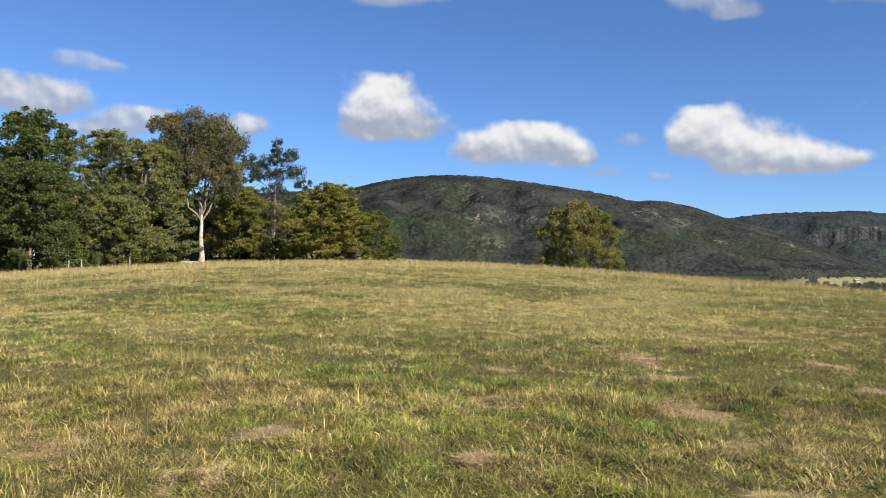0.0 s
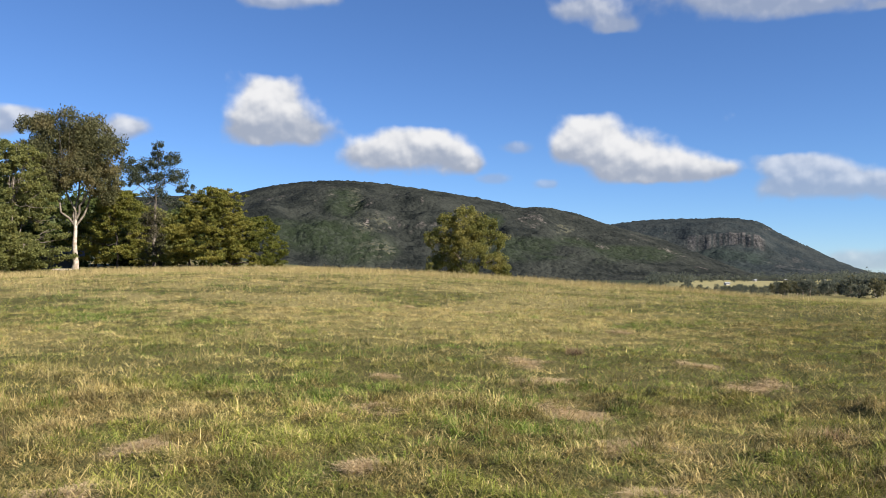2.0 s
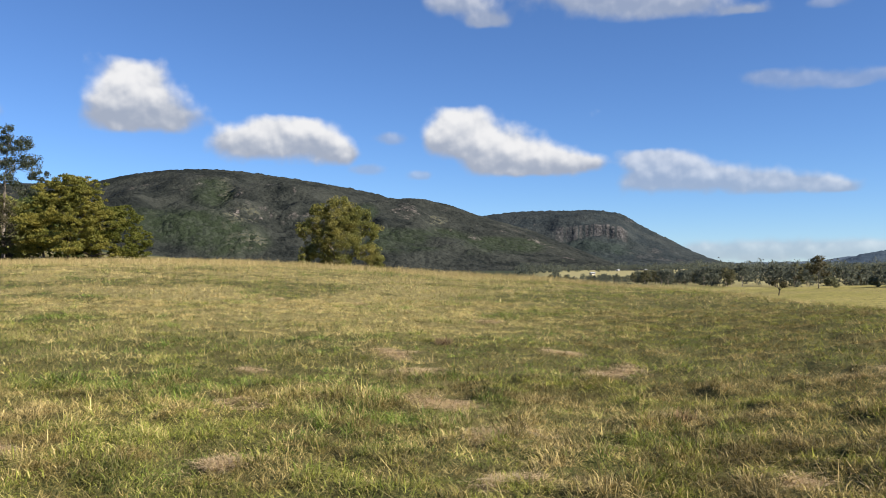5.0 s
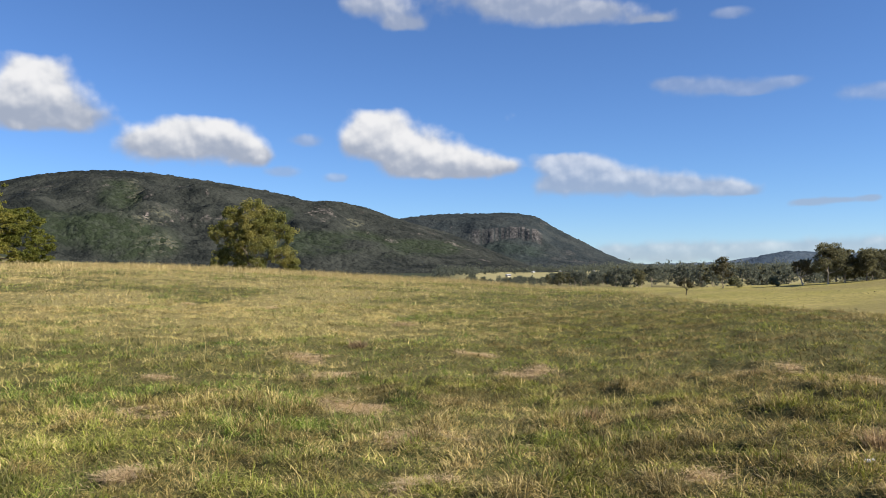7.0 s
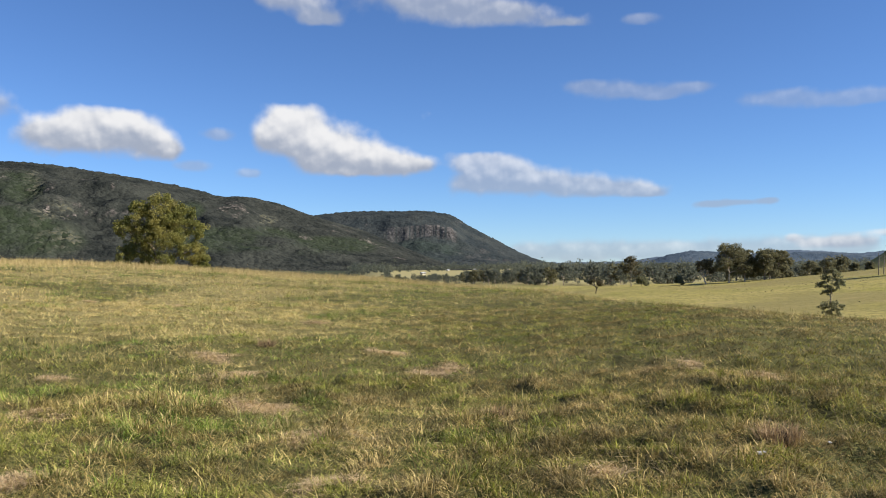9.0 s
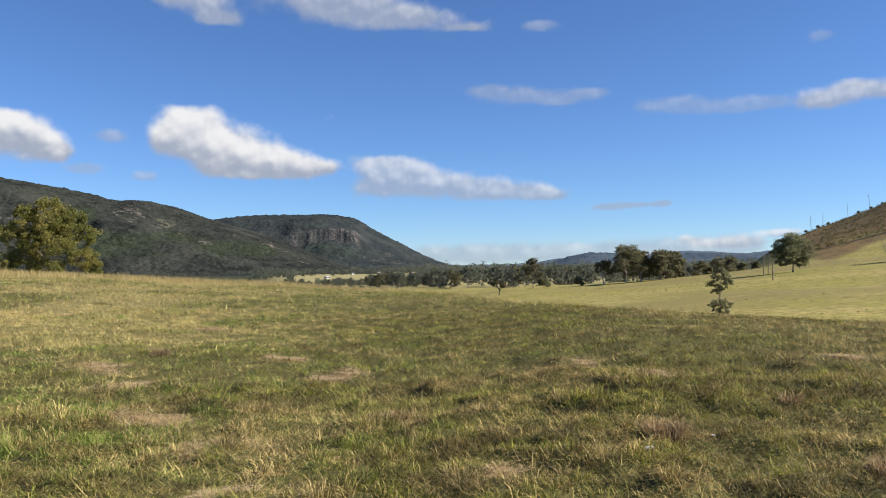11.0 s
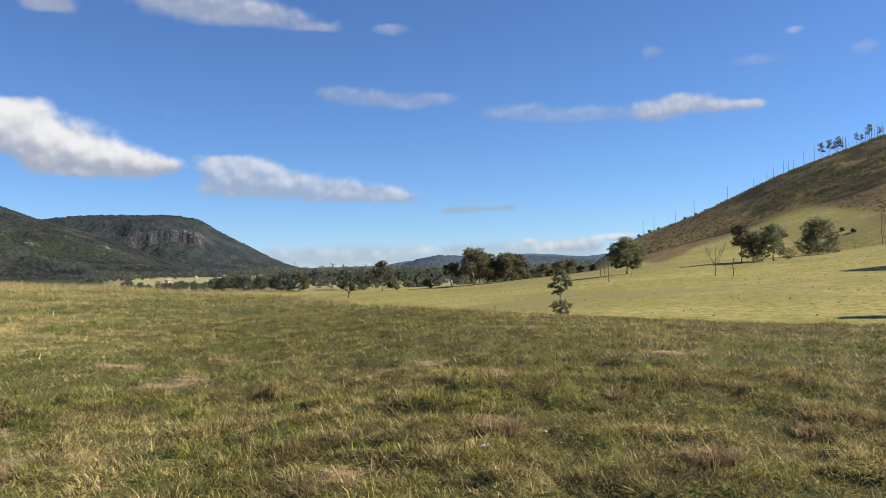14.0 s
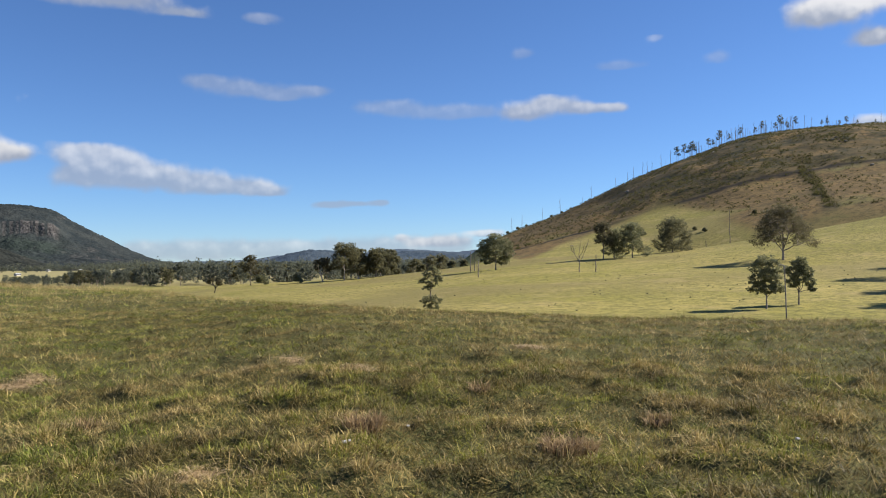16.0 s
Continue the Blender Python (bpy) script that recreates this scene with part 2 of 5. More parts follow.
def forest_material(name, dark, light, rock, green=None, crown=9.0, specks=True):
    """Woodland seen from afar: crowns of their own shade, greener stands, open ground and bare rock."""
    n = Nodes(name)
    green = green or light
    gap, pick = n.cells(1.0 / crown)
    gap_small, pick_small = n.cells(2.3 / crown)
    c = n.mix(n.span(n.noise(0.010, 5.0, 0.65), 0.38, 0.64), dark, light)
    stand = n.math("MULTIPLY", n.attr("green"), n.span(n.noise(0.008, 4.0, 0.6), 0.30, 0.56))
    c = n.mix(stand, c, n.mix(pick, tuple(0.7 * v for v in green), green))
    c = n.mix(n.math("MULTIPLY", n.span(pick, 0.25, 1.0), 0.36), c, tuple(1.2 * v for v in light))
    c = n.mix(n.math("MULTIPLY", n.span(pick_small, 0.45, 1.0), 0.34), c, tuple(0.35 * v for v in dark))
    bare = n.math("MULTIPLY", n.attr("bare"), n.span(n.noise(0.035, 5.0, 0.7), 0.42, 0.60))
    c = n.mix(n.math("MULTIPLY", bare, n.span(pick, 0.25, 0.55)), c, n.mix(pick_small, tuple(1.5 * v for v in light), (0.098, 0.092, 0.058)))
    stone = n.mix(n.span(n.noise(0.09, 6.0, 0.8), 0.4, 0.58), rock, tuple(0.32 * v for v in rock))
    stony = n.attr("rock")
    if specks:
        stony = n.math("MULTIPLY", stony, n.span(n.noise(0.13, 3.0, 0.6), 0.44, 0.54))
    c = n.mix(stony, c, stone)
    domes = n.math("ADD", n.math("MULTIPLY", n.math("SUBTRACT", 1.0, gap), 0.7), n.math("MULTIPLY", n.math("SUBTRACT", 1.0, gap_small), 0.3))
    n.surface(c, 0.95, n.bump(domes, 0.9, 3.2), spec=0.04)
    return n.mat


def cloud_material():
    """Glowing vapour: bright tops, grey base and grey thin edges are painted into its emission."""
    n = Nodes("cloud_glow")
    uv = n.add("ShaderNodeUVMap").outputs[0]
    puff, puff_lit = n.noise(0.62, 2.5, 0.45, uv), n.noise(0.62, 2.5, 0.45, n.shift(uv, (0.22, 0.46, 0.0)))
    fine, fine_lit = n.noise(1.9, 4.0, 0.5, uv), n.noise(1.9, 4.0, 0.5, n.shift(uv, (0.10, 0.17, 0.0)))
    rag, small = n.math("SUBTRACT", puff, 0.5), n.math("SUBTRACT", fine, 0.5)
    d = n.math("ADD", n.attr("vapour"), n.math("ADD", n.math("MULTIPLY", rag, 0.72), n.math("MULTIPLY", small, 0.18)))
    alpha = n.math("MULTIPLY", n.span(d, 0.14, 0.74), n.attr("veil"))
    # painted light on the billows, brighter where the noise thins up and right
    painted_relief = n.math("ADD", n.math("MULTIPLY", n.math("SUBTRACT", puff, puff_lit), 1.3), n.math("MULTIPLY", n.math("SUBTRACT", fine, fine_lit), 0.16))
    tone = n.math("ADD", n.math("MULTIPLY", n.attr("bright"), 0.82), n.math("ADD", painted_relief, n.math("MULTIPLY", n.span(d, 0.2, 1.2), 0.22)))
    e = n.add("ShaderNodeEmission")
    e.inputs[1].default_value = 0.5
    n.link(n.mix(n.span(tone, 0.15, 1.25), (0.40, 0.455, 0.575), (0.94, 0.94, 0.955)), e.inputs[0])
    t, m = n.add("ShaderNodeBsdfTransparent"), n.add("ShaderNodeMixShader")
    n.link(alpha, m.inputs[0])
    n.link(t.outputs[0], m.inputs[1])
    n.link(e.outputs[0], m.inputs[2])
    n.link(m.outputs[0], n.out.inputs[0])
    return n.mat


GROUND, GRASS, CLOUD = ground_material(), grass_material("grass_blades"), cloud_material()
LITTER = leaf_material("dead_litter", (0.80, 0.62, 0.36), (0.34, 0.235, 0.125), (0.58, 0.43, 0.24), through=0.3)
HOLLOW = leaf_material("shaded_hollow", (0.110, 0.060, 0.036), (0.032, 0.020, 0.014), (0.055, 0.034, 0.022), through=0.1)
# distance haze is mixed into these canopy colours: bluer and paler further out
FOREST = forest_material("forest_canopy", (0.0145, 0.0168, 0.0150), (0.039, 0.041, 0.034), (0.25, 0.21, 0.185), (0.033, 0.043, 0.024))
FOREST_FAR = forest_material("hazy_forest_canopy", (0.022, 0.028, 0.030), (0.041, 0.046, 0.044), (0.155, 0.140, 0.130), (0.038, 0.050, 0.042), 11.0, False)
HILL_FAR = forest_material("hazy_hill_canopy", (0.046, 0.066, 0.090), (0.074, 0.094, 0.114), (0.15, 0.15, 0.15))
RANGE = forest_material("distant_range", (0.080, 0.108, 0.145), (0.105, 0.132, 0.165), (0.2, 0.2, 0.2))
LEAF_DARK = leaf_material("dark_leaves", (0.055, 0.078, 0.024), (0.138, 0.164, 0.048), rough=0.5, spec=0.22)
LEAF_OLIVE = leaf_material("olive_leaves", (0.118, 0.130, 0.042), (0.270, 0.275, 0.092), (0.26, 0.250, 0.078))
LEAF_GUM = leaf_material("gum_leaves", (0.082, 0.086, 0.040), (0.195, 0.185, 0.082), (0.215, 0.180, 0.082))
LEAF_WATTLE = leaf_material("wattle_leaves", (0.112, 0.120, 0.026), (0.262, 0.255, 0.054), (0.32, 0.280, 0.064))
LEAF_LONE = leaf_material("lone_wattle_leaves", (0.115, 0.124, 0.034), (0.270, 0.262, 0.074), (0.32, 0.282, 0.086))
LEAF_FERNY = leaf_material("ferny_leaves", (0.075, 0.088, 0.018), (0.185, 0.190, 0.036))
LEAF_GREY = leaf_material("grey_leaves", (0.070, 0.062, 0.034), (0.150, 0.132, 0.072))
LEAF_SILVER = leaf_material("paddock_leaves", (0.078, 0.084, 0.042), (0.245, 0.240, 0.128))
LEAF_OPEN = leaf_material("sparse_leaves", (0.042, 0.054, 0.034), (0.115, 0.130, 0.075), spec=0.35)
LEAF_CLUMP = leaf_material("clump_leaves", (0.078, 0.078, 0.042), (0.205, 0.190, 0.100))
# leaf colour lifted towards blue-grey to paint the valley's haze
LEAF_WOODS = leaf_material("hazy_woodland_leaves", (0.066, 0.078, 0.060), (0.165, 0.172, 0.126), rough=0.9, spec=0.05)
LEAF_SCRUB = leaf_material("scrub_leaves", (0.038, 0.042, 0.016), (0.105, 0.095, 0.038), rough=0.9, spec=0.05)
BARK_PALE = bark_material("pale_gum_bark", (0.30, 0.23, 0.17), (0.56, 0.48, 0.40))
BARK_LIMB = bark_material("weathered_gum_bark", (0.16, 0.130, 0.10), (0.36, 0.305, 0.25))
BARK_GREY = bark_material("grey_bark", (0.115, 0.090, 0.066), (0.28, 0.235, 0.185))
BARK_DARK = bark_material("dark_bark", (0.035, 0.028, 0.022), (0.10, 0.08, 0.065))

# ---- the lie of the land ----
def bearing(x, y):
    return np.degrees(np.arctan2(x, y)), np.hypot(x, y)


def hummock(x, y):
    """The small mounds of the old turf, 0 in the hollows and 1 on their tops."""
    return ease(fractal(x, y, 0.40, 57, 3), 0.36, 0.68)


def land(x, y):
    """Height of the ground: a domed field, a valley, a paddock and a steep hill."""
    az, d = bearing(np.asarray(x, float), np.asarray(y, float))
    a = np.clip(az, -60, 110)
    # the domed field
    rim = curve(a, (-60, -28, 0, 15, 28, 36, 44, 56, 70, 110), (40, 45, 45, 44, 40, 28, 19, 16, 16, 16))
    rise = np.tan(np.radians(curve(a, (-60, -28, -21, -14, -7, 1, 8, 16, 23, 28, 34, 39, 46, 54, 62, 70, 82, 110),
                                   (-1.2, -0.85, -0.38, -0.07, 0.07, 0.02, -0.26, -0.78, -1.20, -1.55, -2.0, -2.5, -3.12, -3.62, -3.9, -4.05, -4.05, -4.05))))
    top = EYE + rim * rise
    t = np.clip(d / rim, 0, 1)
    field = 0.04 * rim * t * (1 - t) ** 2 + top * t * t * (3 - 2 * t) + rise * rim * t * t * (t - 1)
    past = np.maximum(d - rim, 0)
    fall = curve(a, (-60, 6, 14, 24, 40, 110), (0.02, 0.02, 0.06, 0.12, 0.16, 0.16))
    field = field + rise * past - fall * (np.sqrt(past ** 2 + 15 ** 2) - 15)
    # valley and paddock
    z70 = curve(a, (-60, 20, 30, 40, 47, 57, 66, 76, 110), (-12, -12, -9.5, -6.5, -5.3, -4.6, -4.5, -4.5, -4.4))
    z150 = curve(a, (-60, 20, 30, 40, 47, 57, 66, 76, 110), (-13, -13, -10, -6.4, -5.0, -2.9, -1.9, -1.2, -0.2))
    z230 = curve(a, (-60, 20, 30, 40, 47, 58, 62, 66, 71, 74, 78, 82, 110), (-13, -13, -10.5, -7, -5.6, -1.0, 0.2, 1.0, 3.0, 4.9, 7.7, 10.4, 14))
    vale = EYE + np.where(d < 70, z70, np.where(d < 150, z70 + (z150 - z70) * (d - 70) / 80, z150 + (z230 - z150) * np.clip((d - 150) / 80, 0, 1)))
    plain = -11.5 + EYE + 0 * d
    vale = vale + (plain - vale) * ease(d, 240, 420) * (1 - ease(a, 50, 60))
    # the steep hill
    sky_el = curve(a, (-60, 52, 55, 58, 60, 62, 65, 67.4, 69.3, 71.1, 72.8, 74.5, 77, 80, 84, 95, 110),
                   (-1, -0.6, 0.5, 1.75, 2.5, 3.25, 4.55, 5.55, 6.25, 6.85, 7.4, 7.75, 7.93, 7.92, 7.6, 5, 3))
    summit = np.tan(np.radians(sky_el)) * 600 + EYE
    u = np.clip((d - 230) / 370, 0, 1)
    climb = vale + (summit - vale) * (0.35 * u + 0.65 * u * u * (3 - 2 * u))
    climb = climb - 4.5 * np.exp(-((d - 262) / 16) ** 2) * ease(a, 64.5, 68)
    climb = np.where(d > 600, summit - 0.25 * np.maximum(d - 600, 0) * ease(d, 600, 760), climb)
    climb = np.maximum(climb, -11.5 + EYE)
    on_hill = ease(a, 52, 57)
    far = np.where(d > 230, vale * (1 - on_hill) + climb * on_hill, vale)
    far = np.where(d > 900, np.maximum(plain, far), far)
    behind = 1 - ease(np.abs(az - 25), 95, 130)
    field = field * behind + (1 - behind) * (-0.02 * d)
    far = far * behind + (1 - behind) * (-8.0)
    # soft join of the two
    k = 1.2
    gap = np.clip(0.5 + 0.5 * (field - far) / k, 0, 1)
    h = far * (1 - gap) + field * gap + k * gap * (1 - gap)
    h = np.where(d < rim, field, h)
    uneven = ((fractal(x, y, 2.6, 3) - 0.5) * 0.10 + (hummock(x, y) - 0.4) * (0.045 + 0.012 * ease(az, 12, 40)) * (1 - ease(d, 30, 50))) * ease(d, 2, 5) + (fractal(x, y, 30, 9) - 0.5) * 1.2 * ease(d, 60, 130)
    lumps = (fractal(x, y, 42, 21, 5) - 0.5) * 8 * ease(d, 290, 420) * (1 - ease(d, 500, 590)) * on_hill * behind
    return h + uneven + lumps


def spot(az, d, sink=0.0):
    x, y = d * math.sin(radians(az)), d * math.cos(radians(az))
    return Vector((x, y, float(land(np.array([x]), np.array([y]))[0]) - sink))


def polar_sheet(azs, ds, height):
    A, D = np.meshgrid(np.radians(azs), ds, indexing="ij")
    X, Y = D * np.sin(A), D * np.cos(A)
    Z = height(X.ravel(), Y.ravel())
    n, m = A.shape
    i = np.arange(n * m).reshape(n, m)
    f = np.stack([i[:-1, :-1], i[:-1, 1:], i[1:, 1:], i[1:, :-1]], -1).reshape(-1, 4)
    return np.stack([X.ravel(), Y.ravel(), Z], 1), f


STRAW = ((13.0, 10.4, 0.42), (15.4, 9.0, 0.40), (16.6, 7.6, 0.34), (20.8, 6.3, 0.42), (-6.5, 8.55, 0.26), (4.2, 9.4, 0.26), (-11.5, 6.4, 0.26), (3.7, 7.5, 0.24),
         (28.6, 9.5, 0.42), (10.7, 17.7, 0.3), (2.4, 5.6, 0.26), (22.2, 5.2, 0.24), (24.8, 10.9, 0.28), (-25.7, 6.5, 0.36), (-16.4, 5.35, 0.26), (19.6, 14.8, 0.3),
         (5.5, 18.2, 0.25), (44.4, 9.0, 0.40), (40.4, 5.5, 0.32), (49.6, 8.3, 0.16), (60.7, 9.5, 0.18), (33.0, 7.35, 0.2))


def dryness(x, y):
    """0 where the grass is green, 1 where it is a mat of straw."""
    dry = np.zeros_like(x)
    wob = -0.25 + 2.5 * fractal(x, y, 0.42, 31, 4)
    for a, r, size in STRAW:
        px, py = r * math.sin(radians(a)), r * math.cos(radians(a))
        dry = np.maximum(dry, 1 - ease(np.hypot(x - px, y - py) / np.maximum(size * wob, 0.02), 0.35, 1.1))
    return dry * ease(fractal(x, y, 0.22, 33, 3), 0.36, 0.56)


# ---- ground ----
def hill_line(a):
    """How far up the steep hill the old track runs, by bearing."""
    ds = np.linspace(235, 598, 120)
    goal = curve(a, (50, 58, 61.8, 64.8, 67.4, 70.7, 72.8, 77.8, 81.5, 110), (0.2, 0.5, 1.49, 2.2, 3.1, 3.96, 4.63, 5.49, 5.79, 5.8))
    out = np.empty(len(a))
    for k, (ak, gk) in enumerate(zip(np.radians(a), goal)):
        el = np.degrees(np.arctan2(land(ds * np.sin(ak), ds * np.cos(ak)) - EYE, ds))
        over = np.nonzero(el > gk)[0]
        out[k] = ds[over[0]] if len(over) else 598
    return out


LINE_A = np.arange(52, 96, 1.0)
LINE_D = hill_line(LINE_A)


def gully_line(d):
    return 77.0 + (396 - d) * 0.0131 + 0.12 * np.sin(d / 9)


def build_ground():
    front = np.concatenate([np.arange(-180, -36, 3.0), np.arange(-36, 92, 0.40), np.arange(92, 180, 3.0), [180.0]])
    rings = np.concatenate([[0.0, 0.6, 1.2, 1.8, 2.4, 3.0, 3.6, 4.2], 4.6 * 1.0125 ** np.arange(0, 128), 22.6 * 1.018 ** np.arange(0, 58), 63.0 * 1.028 ** np.arange(0, 160)])
    rings = np.concatenate([rings[rings < 250], np.arange(250, 606, 4.0), rings[(rings > 608) & (rings < 4850)]])
    v, f = polar_sheet(front, rings, land)
    x, y = v[:, 0], v[:, 1]
    az, d = bearing(x, y)
    paddock = ease(d, 45, 75) * ease(az, 20, 34)
    paddock = np.maximum(paddock, ease(d, 400, 600) * (1 - ease(az, 50, 58)))
    edge = curve(az, (-180, 55, 58, 62, 64, 66, 68, 70, 71.2, 73, 74.2, 78, 82, 110, 180), (900, 900, 300, 336, 350, 360, 372, 356, 330, 303, 286, 274, 274, 274, 900))
    scrub = ease(d + 60 * (fractal(x, y, 40, 5) - 0.5), edge - 16, edge + 16)
    open_land = ease(az, 23.5, 25.5) * (1 - ease(az, 32, 34))
    wood = np.maximum(ease(d, 1250 + 380 * open_land, 1500 + 300 * open_land), ease(d, 120, 260) * (1 - ease(az, 21.5, 24)))
    line = np.interp(az, LINE_A, LINE_D)
    thick = 0.22 + 0.78 * ease(az, 63, 69)
    bracken = ease(d - line, -6, 14) * (0.70 + 0.30 * (1 - ease(az, 73, 79))) * thick * scrub
    bracken = np.maximum(bracken, 0.9 * (1 - ease(np.abs(az - gully_line(d)), 0.25, 0.7)) * ease(d, 268, 285) * (1 - ease(d, 395, 430)))
    me = mesh_from("ground", v, f, GROUND, {"dry": dryness(x, y), "pale": (0.72 * ease(d, 9, 17) * ease(fractal(x, y, 2.1, 41) + 0.5 * (fractal(x, y, 0.9, 43) - 0.5), 0.40, 0.60) + 0.2 * ease(d, 36, 43)) * (1 - ease(az, 14, 34)), "paddock": paddock, "hay": ease(d, 330, 560) * (1 - ease(az, 48, 54)), "scrub": scrub, "wood": wood, "bracken": bracken, "track": (1 - ease(np.abs(d - line), 2.2, 4.5)) * (line < 585) * ease(az, 55, 57) * scrub, "thick": np.maximum(thick * ease(d - line, -20, 20), 0.3)}, smooth=True)
    return tagged(new("ground", me), "rolling pasture of short green and straw-coloured grass", "ground", kind="structure")


build_ground()


# ---- grass ----
def scatter(lo, hi, per_m2, seed):
    g = np.random.default_rng(seed)
    a0, a1 = radians(-33), radians(87)
    n = int(0.5 * (a1 - a0) * (hi * hi - lo * lo) * per_m2)
    d, a = np.sqrt(g.uniform(lo * lo, hi * hi, n)), g.uniform(a0, a1, n)
    seen = d < curve(np.degrees(a), (-60, -28, 0, 15, 28, 36, 44, 56, 70, 110), (52, 56, 56, 55, 50, 36, 26, 22, 22, 22))
    d, a = d[seen], a[seen]
    return d * np.sin(a), d * np.cos(a), g


def blades(x, y, z, height, width, lean, turn, dry, bent=True, rise=None):
    """Grass blades: an arched leaf that is widest in its middle, or a single spike."""
    n = len(x)
    side = np.stack([np.cos(turn), np.sin(turn), 0 * turn], 1) * (width / 2)[:, None]
    tip = turn + np.pi / 2 + np.random.default_rng(3).normal(0, 0.8, n)
    way = np.stack([np.cos(tip) * lean, np.sin(tip) * lean, 0 * tip], 1) * height[:, None]
    base = np.stack([x, y, z], 1)
    up = np.zeros((n, 3))
    up[:, 2] = height if rise is None else rise
    i = np.arange(n)[:, None]
    if bent:
        mid = base + 0.58 * up + 0.36 * way
        end = base + up * (1 - 0.32 * np.clip(lean, 0, 1.8))[:, None] + way
        v = np.stack([base, mid - side, mid + side, end], 1).reshape(-1, 3)
        f = np.concatenate([4 * i + np.array([0, 2, 1]), 4 * i + np.array([1, 2, 3])])
        return v, f, np.repeat(dry, 4)
    v = np.stack([base - side, base + side, base + up + way], 1).reshape(-1, 3)
    return v, 3 * i + np.array([0, 1, 2]), np.repeat(dry, 3)


RIM_A, RIM_D = (-60, -28, 0, 15, 28, 36, 44, 56, 70, 110), (40, 45, 45, 44, 40, 28, 19, 16, 16, 16)


def straw_share(x, y):
    """How much of the standing grass is straw: more on the dome's crest, less on the darker slope."""
    az, d = bearing(x, y)
    rim = curve(az, RIM_A, RIM_D)
    crest = ((0.26 + 0.40 * (1 - ease(az, 8, 24))) * ease(d, 9, 18) + 0.85 * ease(d, 0.8 * rim, 0.96 * rim)) * (1 - ease(az, 28, 42))
    base = 0.26 + 0.22 * ease(d, 7, 16) * (1 - 0.7 * ease(az, 20, 40)) + 0.05 * ease(az, 14, 40) + 0.45 * crest - 0.12 * (1 - ease(az, -20, -6)) * (1 - ease(d, 9, 16))
    return np.clip(base + 2.6 * (fractal(x, y, 2.1, 41) - 0.5) + 2.4 * (fractal(x, y, 0.55, 47, 3) - 0.5), 0.03, 0.95)


def russet(x, y):
    """Where the pasture turns browner and darker, down the dome's far side."""
    az, d = bearing(x, y)
    low = 0.35 * (1 - ease(az, -20, -6)) * (1 - ease(d, 9, 16))
    return np.clip(0.26 + low - 0.20 * ease(d, 5, 14) + 0.70 * ease(az + 14 * (fractal(x, y, 3.0, 77) - 0.5), 12, 46) * (1 - 0.25 * ease(d, 12, 30)), 0, 1)


